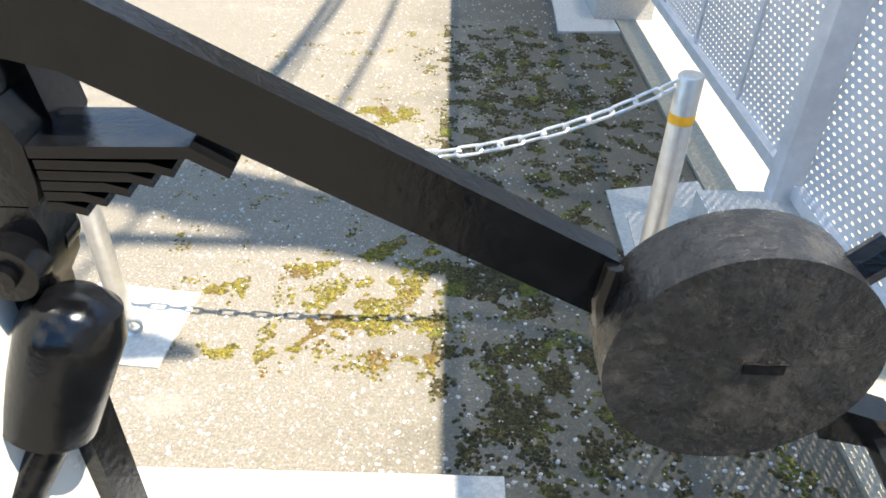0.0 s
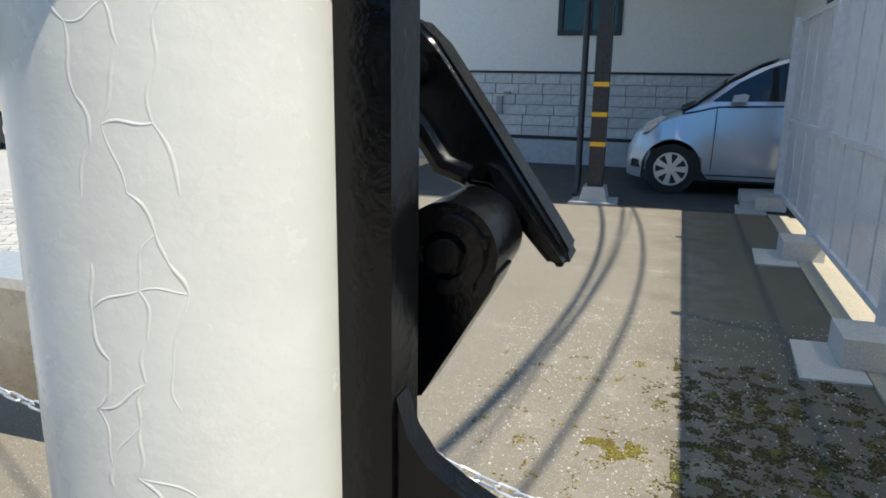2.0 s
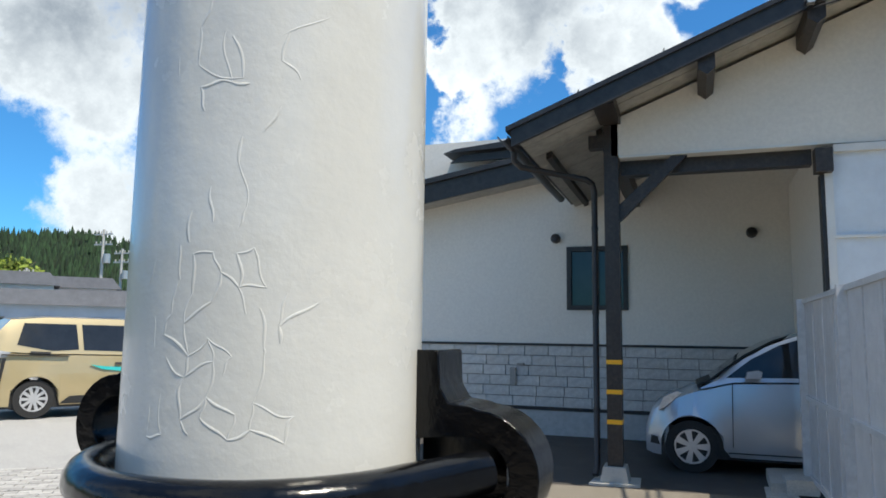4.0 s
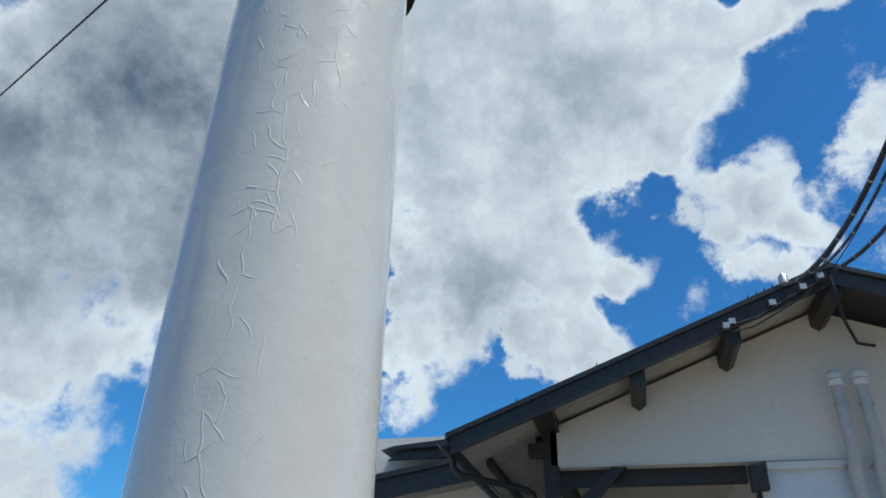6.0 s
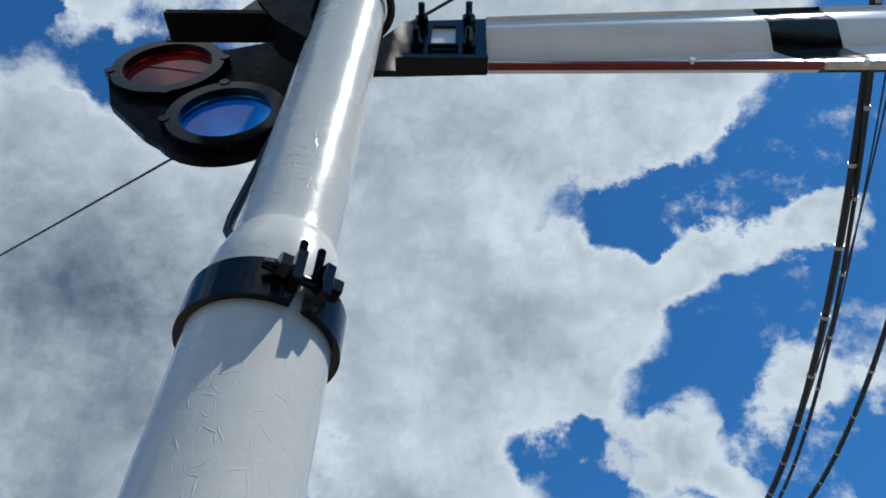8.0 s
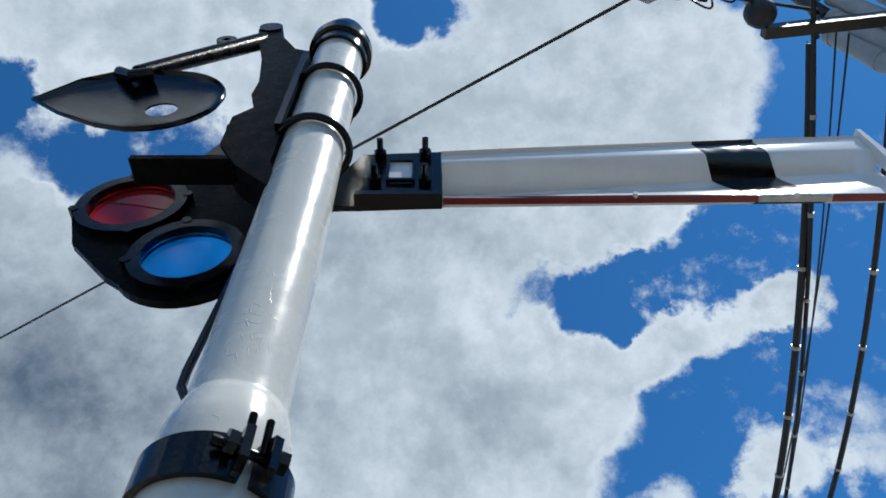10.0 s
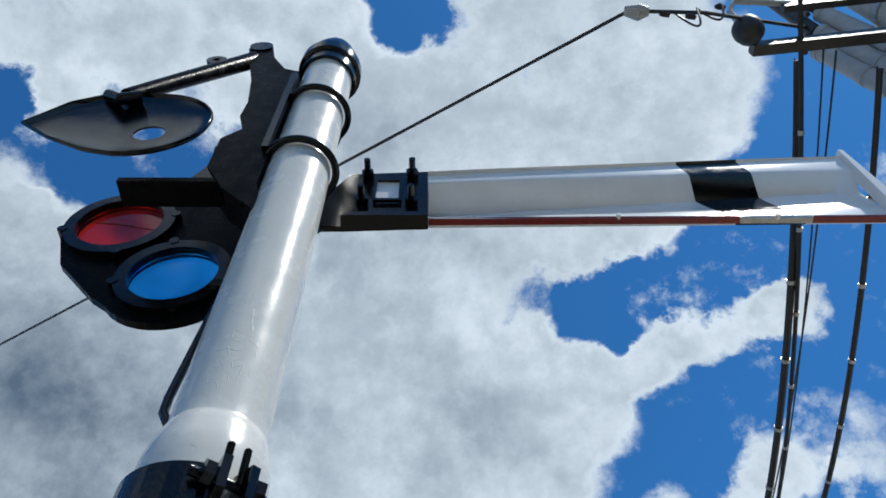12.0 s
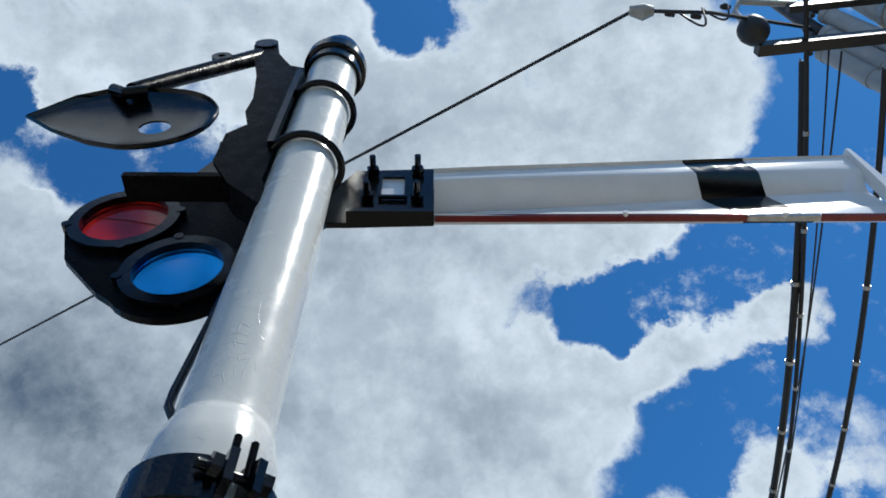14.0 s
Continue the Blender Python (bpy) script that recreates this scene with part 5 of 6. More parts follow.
part("pier", finish(slab([(-0.97, 0.02), (-0.69, 0.02), (-0.72, 0.17), (-0.94, 0.17)], PY - 0.06, PY + 0.22), 0.01), PALE_CONCRETE, fb)
part("pad", finish(flat([(-1.07, 7.52), (-0.58, 7.58), (-0.60, 8.0), (-1.05, 7.95)], -0.02, 0.02), 0.006), PALE_CONCRETE, fb)
# gutter and downpipe
gut = thing("gutter", (-1.75, 7.5, 3.4), "brown plastic eaves gutter with a bent downpipe", "gutter", kind="structure")
bm = bmesh.new()
gp = [(0.055 * math.cos(radians(a)), 0.055 * math.sin(radians(a))) for a in range(180, 361, 20)]
va = [[bm.verts.new((-1.79 + gx, y, 3.43 + gz)) for gx, gz in gp] for y in (VY - 0.02, 10.2)]
vb = [[bm.verts.new((-1.79 + gx * 0.9, y, 3.43 + gz * 0.9)) for gx, gz in gp] for y in (VY - 0.02, 10.2)]
for k in range(len(gp) - 1):
    bm.faces.new((va[0][k], va[0][k + 1], va[1][k + 1], va[1][k]))
    bm.faces.new((vb[0][k], vb[0][k + 1], vb[1][k + 1], vb[1][k]))
    for q in (0, 1):
        bm.faces.new((va[q][k], va[q][k + 1], vb[q][k + 1], vb[q][k]))
part("trough", finish(bm), BROWN_PIPE, gut)
part("downpipe", finish(tube([(-1.79, 7.30, 3.40), (-1.78, 7.30, 3.28), (-1.72, 7.33, 3.22), (-1.10, 7.75, 3.14), (-1.04, 7.80, 3.10), (-1.02, 7.82, 3.02), (-1.02, 7.82, 0.16), (-1.03, 7.74, 0.06)], 0.033, seg=12), smooth=True), BROWN_PIPE, gut, "brown round downpipe")
for z in (0.7, 1.7, 2.6):
    part("pipe_clip", finish(lathe([(0.038, z), (0.038, z + 0.03)], 14, (-1.02, 7.82)), 0.0), BROWN_PIPE, gut)
# flue pipes on the sheet wall
for k, fx in enumerate((2.005, 2.225)):
    fl = thing("flue_pipe", (fx, 7.45, 3.2), "grey plastic vent pipe with a white cap", "pipe", "vent pipes")
    part("pipe", finish(tube([(fx, 7.47, 4.0), (fx, 7.47, 3.30), (fx - 0.01, 7.53, 3.20), (fx, 7.56, 3.08), (fx, 7.56, 0.4)], [0.055, 0.055, 0.062, 0.062, 0.062], seg=16), smooth=True), PVC, fl)
    part("collar", finish(lathe([(0.070, 3.98), (0.070, 4.04)], 20, (fx, 7.47)), 0.004), HOUSE_WALL, fl)
    part("cap", finish(lathe([(0.078, 4.05), (0.078, 4.09), (0.06, 4.13), (0.02, 4.15)], 20, (fx, 7.47)), smooth=True), HOUSE_WALL, fl, "white domed cap")
    part("clip", finish(lathe([(0.066, 3.78), (0.066, 3.81)], 18, (fx, 7.47)), 0.002), ZINC, fl)
    part("bracket", finish(box(fx - 0.06, fx + 0.06, 7.48, 7.69, 3.24, 3.27), 0.003), ZINC, fl)

# ---- vehicles ----
def loft(sections, bm=None):
    """Skin over closed sections of equal point counts."""
    bm = bm or bmesh.new()
    rows = [[bm.verts.new(p) for p in s] for s in sections]
    n = len(rows[0])
    for a, b in zip(rows, rows[1:]):
        for k in range(n):
            bm.faces.new((a[k], a[(k + 1) % n], b[(k + 1) % n], b[k]))
    bm.faces.new(rows[0][::-1])
    bm.faces.new(rows[-1])
    return bm


def wheel(root, x, y, r, width, side, spokes):
    """A wheel standing at x, its outer face at y; side is -1 where it faces -y."""
    w = part("wheel", finish(ring_y(x, r, r * 0.66, r, min(y, y - side * width), max(y, y - side * width), 36), 0.012, True), RUBBER, root, "black tyre")
    c = [(r * 0.64 * math.cos(radians(a)), r * 0.64 * math.sin(radians(a))) for a in range(0, 360, 12)]
    part("wheel_well", finish(disc_y(x, r, r * 0.655, y - side * 0.05, y - side * 0.03, 30)), BLACK_PLASTIC, w)
    part("rim", finish(ring_y(x, r, r * 0.60, r * 0.68, min(y, y - side * 0.03), max(y, y - side * 0.03), 36), 0.003), RIM, w, "silver wheel rim")
    part("hub", finish(disc_y(x, r, r * 0.17, y - side * 0.028, y - side * 0.004, 16), 0.004), RIM, w)
    for k in range(spokes):
        a = 2 * math.pi * k / spokes
        d, t = Vector((math.cos(a), 0, math.sin(a))), Vector((-math.sin(a), 0, math.cos(a)))
        bm = bmesh.new()
        o = Vector((x, y - side * 0.012, r))
        w0, w1 = (0.15, 0.26) if spokes < 9 else (0.13, 0.17)
        vs = [bm.verts.new(o + d * u * r + t * s * r * 0.5 + Vector((0, yy, 0))) for u, s, yy in ((0.12, -w0, 0), (0.12, w0, 0), (0.62, w1, 0), (0.62, -w1, 0))]
        ws = [bm.verts.new(v.co + Vector((0, -side * 0.012, 0))) for v in vs]
        bm.faces.new(vs)
        bm.faces.new(ws[::-1])
        for i in range(4):
            bm.faces.new((vs[i], vs[(i + 1) % 4], ws[(i + 1) % 4], ws[i]))
        part("spoke", finish(bm, 0.002), RIM, w)
    return w


def car(name, length, width, label, paint, lower, roof, belt, glass_lines, wheels, wr, m, group, kw):
    """Built with its nose at x = 0, tail at +length, near flank at y = 0; lower/roof/belt are side profiles (x, z)."""
    root = thing(name, (0, 0, 0), label, "car", group)

    def prof(line, x):
        for (xa, za), (xb, zb) in zip(line, line[1:]):
            if xa <= x <= xb:
                f = (x - xa) / (xb - xa)
                f = f * f * (3 - 2 * f) * 0.35 + f * 0.65
                return za + (zb - za) * f
        return line[-1][1]

    # body skin up to the belt line, with arches cut by the side profile
    xs = sorted(set([i * length / 46 for i in range(47)] + [w + wr * 1.16 * math.cos(radians(a)) for w in wheels for a in range(0, 181, 15)]))
    secs = []
    for x in xs:
        top = prof(belt, x)
        lo = prof(lower, x)
        arch = lo
        for w in wheels:
            q = (wr * 1.16) ** 2 - (x - w) ** 2
            if q > 0:
                arch = max(arch, wr + math.sqrt(q))
        pinch = 0.0
        ex = min(x, length - x)
        pinch = 0.16 * max(0.0, 1 - ex / 0.35) ** 2 * width / 1.5
        zs = [arch, max(arch + 0.01, lo + (top - lo) * 0.30), max(arch + 0.02, lo + (top - lo) * 0.62), max(arch + 0.03, top - 0.03)]
        ys = [0.035, 0.0, 0.012, 0.05]
        near = [(x, pinch + y, z) for y, z in zip(ys, zs)]
        far = [(x, width - pinch - y, z) for y, z in zip(reversed(ys), reversed(zs))]
        crown = [(x, width * 0.25, top + 0.012), (x, width * 0.75, top + 0.012)]
        secs.append(near + crown + far)
    part("body", finish(loft(secs), smooth=True), paint, root)
    # cabin
    gx0, gx1 = kw["cabin"]
    secs = []
    for i in range(25):
        x = gx0 + (gx1 - gx0) * i / 24
        top, bl = prof(roof, x), prof(belt, x) - 0.01
        top = max(top, bl + 0.012)
        tum = 0.17 * (top - bl) / 0.6
        secs.append([(x, 0.05, bl), (x, 0.05 + tum * 0.6, bl + (top - bl) * 0.6), (x, 0.07 + tum, top - 0.02), (x, width * 0.5, top + 0.01), (x, width - 0.07 - tum, top - 0.02), (x, width - 0.05 - tum * 0.6, bl + (top - bl) * 0.6), (x, width - 0.05, bl)])
    part("cabin", finish(loft(secs), smooth=True), paint, root)
    for gl in glass_lines:
        bm = bmesh.new()
        vs, ws = [], []
        for x, z in gl:
            bl, top = prof(belt, x) - 0.01, prof(roof, x)
            h = max(top - bl, 0.05)
            y = 0.05 + 0.17 * (h / 0.6) * min(1.0, (z - bl) / h) - 0.006
            vs.append(bm.verts.new((x, y, z)))
            ws.append(bm.verts.new((x, y + 0.01, z)))
        bm.faces.new(vs)
        bm.faces.new(ws[::-1])
        for i in range(len(vs)):
            j = (i + 1) % len(vs)
            bm.faces.new((vs[i], vs[j], ws[j], ws[i]))
        part("side_window", finish(bm), DARK_GLASS, root, "dark tinted side window")
    for w in wheels:
        wheel(root, w, 0.045, wr, 0.16, -1, kw["spokes"])
        wheel(root, w, width - 0.045, wr, 0.16, 1, kw["spokes"])
    part("underbody", box(0.25, length - 0.25, 0.08, width - 0.08, 0.16, 0.5), BLACK_PLASTIC, root)
    for nm, mat, pts, y0, y1, lab in kw["extras"]:
        part(nm, finish(slab(pts, y0, y1), 0.006), mat, root, lab)
    root.matrix_basis = m
    return root


sil_lower = [(0, 0.20), (0.1, 0.17), (0.9, 0.19), (2.6, 0.19), (3.3, 0.20), (3.395, 0.25)]
sil_belt = [(0, 0.50), (0.05, 0.66), (0.25, 0.80), (0.60, 0.92), (0.95, 1.00), (1.6, 1.02), (2.8, 1.06), (3.30, 1.05), (3.395, 0.85)]
sil_roof = [(0.60, 0.93), (0.72, 1.01), (1.06, 1.27), (1.35, 1.43), (1.60, 1.52), (1.95, 1.55), (2.5, 1.55), (3.0, 1.48), (3.30, 1.10)]
car("hatchback_car", 3.395, 1.475, "silver compact hatchback parked under the porch", CAR_SILVER, sil_lower, sil_roof, sil_belt,
    [[(0.86, 1.035), (1.12, 1.24), (1.42, 1.40), (1.62, 1.465), (1.84, 1.48), (1.88, 1.06)], [(1.94, 1.06), (1.90, 1.48), (2.5, 1.48), (2.75, 1.36), (2.80, 1.10)]], (0.49, 2.94), 0.28,
    Matrix.Translation((-0.585, 8.58, 0.0)), "", {"cabin": (0.60, 3.30), "spokes": 7, "extras": [
        ("headlamp", LAMP_GLASS, [(0.14, 0.66), (0.22, 0.70), (0.40, 0.86), (0.34, 0.87), (0.20, 0.80)], 0.022, 0.10, "clear swept-back headlamp"),
        ("mirror", CAR_SILVER, [(1.05, 1.04), (1.20, 1.04), (1.22, 1.11), (1.18, 1.13), (1.07, 1.11)], -0.10, 0.04, "silver door mirror"),
        ("door_line", BLACK_PLASTIC, [(0.905, 0.30), (0.913, 0.30), (0.925, 0.98), (0.917, 0.98)], -0.003, 0.02, "dark shut line"),
        ("sill_line", BLACK_PLASTIC, [(0.86, 0.235), (2.5, 0.235), (2.5, 0.245), (0.86, 0.245)], 0.002, 0.05, "dark sill line"),
        ("windscreen", DARK_GLASS, [(0.68, 0.985), (0.72, 1.03), (1.06, 1.292), (1.35, 1.452), (1.50, 1.502), (1.50, 1.49), (1.35, 1.435), (1.06, 1.27)], 0.19, 1.285, "dark reflecting windscreen"),
        ("wiper_cowl", BLACK_PLASTIC, [(0.55, 0.945), (0.80, 1.02), (0.83, 1.06), (0.72, 1.02), (0.60, 0.97)], 0.15, 1.3, "black wiper cowl"),
        ("door_handle", CAR_SILVER, [(1.68, 0.86), (1.82, 0.87), (1.82, 0.90), (1.68, 0.89)], -0.022, 0.01, ""),
        ("bumper_vent", BLACK_PLASTIC, [(0.05, 0.30), (0.16, 0.28), (0.16, 0.36), (0.06, 0.38)], 0.06, 0.16, "")]})

van_lower = [(0, 0.24), (0.15, 0.20), (4.0, 0.20), (4.26, 0.28)]
van_belt = [(0, 0.95), (0.10, 1.10), (0.9, 1.06), (2.8, 1.02), (3.3, 0.98), (4.0, 0.80), (4.20, 0.62), (4.26, 0.5)]
van_roof = [(0.04, 1.14), (0.16, 1.45), (0.32, 1.63), (0.9, 1.68), (2.2, 1.67), (2.9, 1.55), (3.5, 1.05)]
az = math.atan2(0.76, 0.65) + radians(10)
van = car("minivan", 4.26, 1.69, "beige minivan with a teal stripe parked in the car park", CAR_GOLD, van_lower, van_roof, van_belt,
          [[(0.42, 1.20), (0.52, 1.56), (1.32, 1.55), (1.36, 1.12), (0.95, 1.10)], [(1.44, 1.11), (1.41, 1.55), (2.25, 1.54), (2.30, 1.08)], [(2.36, 1.07), (2.32, 1.53), (2.75, 1.46), (3.25, 1.08)]], (0.72, 3.47), 0.31,
          Matrix.Translation((-10.72, 8.62, 0.0)) @ Matrix.Rotation(az, 4, "Z"), "", {"cabin": (0.04, 3.5), "spokes": 10, "extras": [
              ("tail_lamp", LAMP_GLASS, [(0.02, 0.98), (0.28, 1.00), (0.33, 1.08), (0.10, 1.12), (0.02, 1.08)], 0.03, 0.16, "clear rear lamp"),
              ("rear_trim", CAR_BROWN, [(0.0, 0.35), (0.10, 0.34), (0.22, 0.60), (0.20, 0.98), (0.0, 0.98)], 0.06, 1.60, "brown tailgate panel"),
              ("rear_edge", BLACK_PLASTIC, [(0.16, 0.50), (0.20, 0.50), (0.27, 0.98), (0.22, 0.98)], 0.010, 0.05, ""),
              ("waist_line", BLACK_PLASTIC, [(0.20, 1.035), (1.20, 1.005), (1.20, 1.02), (0.20, 1.05)], -0.004, 0.04, ""),
              ("stripe", TEAL, [(1.55, 0.86), (1.75, 0.78), (2.1, 0.74), (2.7, 0.74), (2.7, 0.82), (2.1, 0.81), (1.8, 0.83)], -0.006, 0.02, "teal swoosh stripe"),
              ("lettering", INK, [(1.95, 0.86), (2.5, 0.86), (2.5, 0.90), (1.95, 0.90)], -0.005, 0.02, "dark lettering"),
              ("lettering", INK, [(0.62, 1.06), (0.92, 1.05), (0.92, 1.085), (0.62, 1.095)], 0.02, 0.06, ""),
              ("rocker", BLACK_PLASTIC, [(1.1, 0.22), (2.9, 0.22), (2.9, 0.40), (1.25, 0.34)], 0.0, 0.05, "black rocker panel")]})

# ---- paving blocks of the car park ----
pv = thing("paving", (-4.0, 4.0, 0), "grey concrete block paving of the car park", "paving", kind="structure")
pb_ = finish(box(-0.096, 0.096, -0.046, 0.046, -0.03, 0.0), 0.004, segments=1)
PAVE = bpy.data.meshes.new("paving_block")
pb_.to_mesh(PAVE)
pb_.free()
PAVE.materials.append(PAVER)
prng = random.Random(11)
ux, uy = Vector((0.80, 0.60, 0)), Vector((-0.60, 0.80, 0))
org = Vector((-3.4, 2.9, 0))
rest_v, rest_f = [], []
cube_v = [v.co.copy() for v in PAVE.vertices]
cube_f = [tuple(p.vertices) for p in PAVE.polygons]
count = 0
for j in range(46):
    for i in range(-8, 12):
        p = org + ux * ((i + 0.5 * (j % 2)) * 0.2) + uy * (j * 0.1)
        if p.x > -2.95 or p.x < -9:
            continue
        z = -0.004 + prng.uniform(-0.003, 0.002)
        mt_ = Matrix.Translation((p.x, p.y, z)) @ Matrix.Rotation(math.atan2(ux.y, ux.x), 4, "Z")
        if -2 <= i < 6 and j < 36:
            ob = new("paving_block", PAVE)
            ob.parent = pv
            ob.matrix_parent_inverse = pv.matrix_basis.inverted()
            ob.matrix_basis = mt_
            count += 1
        else:
            b0 = len(rest_v)
            rest_v += [tuple(mt_ @ v) for v in cube_v]
            rest_f += [tuple(b0 + q for q in f) for f in cube_f]
me = bpy.data.meshes.new("paving_rest")
me.from_pydata(rest_v, [], rest_f)
me.materials.append(PAVERS)
pr = new("paving_rest", me)
pr.parent = pv
pr.matrix_parent_inverse = pv.matrix_basis.inverted()
tagged(pr, kind="stuff")

# ---- distance: houses, poles, wooded hill ----
def far_house(x, y, w, d, h, wall, turn, rows, cols, label):
    t = thing("house", (0, 0, 0), label, "house", "houses beyond the car park")
    part("wall", finish(box(-w / 2, w / 2, -d / 2, d / 2, 0, h), 0.02), wall, t)
    part("roof", finish(slab([(-w / 2 - 0.4, h), (w / 2 + 0.4, h), (w / 2 - 0.3, h + 0.9), (-w / 2 + 0.3, h + 0.9)], -d / 2 - 0.4, d / 2 + 0.4), 0.02), HOUSE_ROOF, t)
    for r in range(rows):
        for c in range(cols):
            cx, cz = -w / 2 + w * (c + 0.5) / cols, 1.6 + r * 2.7
            wi = part("window", finish(box(cx - 0.8, cx + 0.8, -d / 2 - 0.06, -d / 2 + 0.02, cz - 0.6, cz + 0.6), 0.02), HOUSE_ROOF, t)
            part("pane", box(cx - 0.72, cx + 0.72, -d / 2 - 0.08, -d / 2 - 0.061, cz - 0.52, cz + 0.52), DARK_GLASS, wi)
    t.matrix_basis = Matrix.Translation((x, y, 0)) @ Matrix.Rotation(radians(turn), 4, "Z")
    return t


def at(azd, dist):
    return -dist * math.sin(radians(azd)), dist * math.cos(radians(azd))


for azd, dist, w, h, wall, rows, cols, lab in ((52.5, 62, 10, 4.6, HOUSE_WALL, 1, 3, "white low house with dark windows"), (47.5, 70, 9, 4.9, HOUSE_WALL, 1, 3, "white low house with dark windows"),
                                             (49.5, 52, 12, 2.9, HOUSE_GREY, 1, 4, "blue-grey shed with a flat roof"), (43.5, 64, 10, 3.6, HOUSE_GREY, 1, 3, "blue-grey shed with a flat roof"), (40.0, 75, 9, 4.2, HOUSE_WALL, 1, 3, "white low house with dark windows")):
    x, y = at(azd, dist)
    far_house(x, y, w, 7, h, wall, azd - 4, rows, cols, lab)
for azd, dist, h in ((44.9, 70, 10.4), (43.6, 78, 9.6), (48.6, 60, 5.6), (49.6, 75, 7.0)):
    x, y = at(azd, dist)
    up = thing("utility_pole", (x, y, 0), "distant concrete utility pole with cross arms", "utility pole", "distant utility poles")
    part("shaft", finish(lathe([(0.17, 0), (0.11, h)], 10, (x, y)), smooth=True), POLE_CONC, up)
    for k in range(2):
        part("cross_arm", finish(box(x - 1.0, x + 1.0, y - 0.05, y + 0.05, h - 0.5 - k * 0.9, h - 0.38 - k * 0.9)), ZINC, up)
        for q in (-0.8, -0.3, 0.3, 0.8):
            part("insulator", finish(lathe([(0.06, h - 0.38 - k * 0.9), (0.06, h - 0.15 - k * 0.9)], 8, (x + q, y))), POLE_CONC, up)
    part("transformer", finish(lathe([(0.3, h - 3.0), (0.3, h - 2.2)], 12, (x + 0.5, y)), 0.03), ZINC, up)


def hill_h(azd):
    return 46 + 3.5 * math.sin(azd * 0.21 + 1.0) + 2.0 * math.sin(azd * 0.57) - max(0, 46 - azd) * 0.95 - max(0, 30 - azd) * 0.2


bm = bmesh.new()
rows = []
for i in range(61):
    azd = -10 + i * 2.5
    col = []
    for d, f in ((170, -0.05), (230, 0.28), (290, 0.60), (350, 0.83), (420, 0.83), (520, 0.3)):
        x, y = at(azd, d)
        col.append(bm.verts.new((x, y, max(1.0, hill_h(azd)) * f)))
    rows.append(col)
for a, b in zip(rows, rows[1:]):
    for k in range(5):
        bm.faces.new((a[k], b[k], b[k + 1], a[k + 1]))
for f in bm.faces:
    f.smooth = True
whole("hill", bm, HILL, "wooded hill behind the town", "hill", "structure")
trng = random.Random(5)
tv, tf = [], []
for i in range(5200):
    azd = trng.uniform(36, 58)
    d = trng.uniform(180, 352)
    x, y = at(azd, d)
    f = -0.05 + (d - 170) / 180 * 0.88
    z0 = max(0.0, max(1.0, hill_h(azd)) * f) - 0.5
    h, r = trng.uniform(5, 10), trng.uniform(1.6, 2.8)
    a0 = trng.uniform(0, 6)
    for tier in range(3):
        b0 = len(tv)
        zt = z0 + h * (0.10 + 0.28 * tier)
        rr = r * (1 - 0.27 * tier)
        for k in range(6):
            q = rr * trng.uniform(0.65, 1.2)
            tv.append((x + q * math.cos(a0 + k * 1.047), y + q * math.sin(a0 + k * 1.047), zt + trng.uniform(-0.3, 0.3)))
        tv.append((x + trng.uniform(-0.2, 0.2), y, zt + h * 0.42))
        for k in range(6):
            tf.append((b0 + k, b0 + (k + 1) % 6, b0 + 6))
me = bpy.data.meshes.new("forest")
me.from_pydata(tv, [], tf)
me.materials.append(LEAF_DARK)
tagged(new("forest", me), "dense dark conifer forest on the hill", "forest", kind="stuff")
for azd, dist, h, r in ((50.3, 110, 12.5, 4.2), (52.3, 118, 11, 4.0), (47.0, 120, 7, 3.0), (45.0, 125, 6.5, 3.2), (41.5, 120, 7, 3.0)):
    x, y = at(azd, dist)
    tr = thing("tree", (x, y, 0), "light green broadleaf tree in spring leaf", "tree", "trees behind the houses")
    limbs = tube([(x, y, 0), (x + 0.1, y, h * 0.4), (x, y, h * 0.8)], [0.35, 0.25, 0.08], seg=8)
    for k in range(6):
        a = trng.uniform(0, 6.28)
        tube([(x, y, h * (0.3 + 0.07 * k)), (x + r * 0.6 * math.cos(a), y + r * 0.6 * math.sin(a), h * (0.45 + 0.08 * k))], [0.12, 0.04], limbs, seg=5)
    part("trunk", finish(limbs), BARK, tr)
    lv, lf = [], []
    for k in range(900):
        u = Vector((trng.gauss(0, 1), trng.gauss(0, 1), trng.gauss(0, 1))).normalized() * (trng.random() ** 0.4)
        lump = 0.75 + 0.45 * noise.noise(u * 2.2 + Vector((x, 0, 0)))
        c = Vector((x, y, h * 0.6)) + Vector((u.x * r, u.y * r, u.z * h * 0.42)) * lump
        b0 = len(lv)
        n1 = Vector((trng.gauss(0, 1), trng.gauss(0, 1), trng.gauss(0, 1))).normalized()
        n2 = n1.orthogonal().normalized()
        n3 = n1.cross(n2)
        s = trng.uniform(0.25, 0.6)
        lv += [tuple(c + n2 * s), tuple(c + n3 * s * 0.7), tuple(c - n2 * s), tuple(c - n3 * s * 0.7)]
        lf.append((b0, b0 + 1, b0 + 2, b0 + 3))
    cm = bpy.data.meshes.new("crown")
    cm.from_pydata(lv, [], lf)
    cm.materials.append(LEAF_LIGHT)
    co = new("crown", cm)
    co.parent = tr
    co.matrix_parent_inverse = tr.matrix_basis.inverted()

# ---- overhead lines and the near utility pole ----
def sagged(a, b, sag, n=24):
    a, b = Vector(a), Vector(b)
    return [a.lerp(b, i / n) - Vector((0, 0, 4 * sag * (i / n) * (1 - i / n))) for i in range(n + 1)]


def near_to(p):
    """Draws the fittings of the utility pole in towards the yard."""
    return tuple(c + (v - c) * 0.81 for v, c in zip(p, (0.07, -0.19, 1.80)))


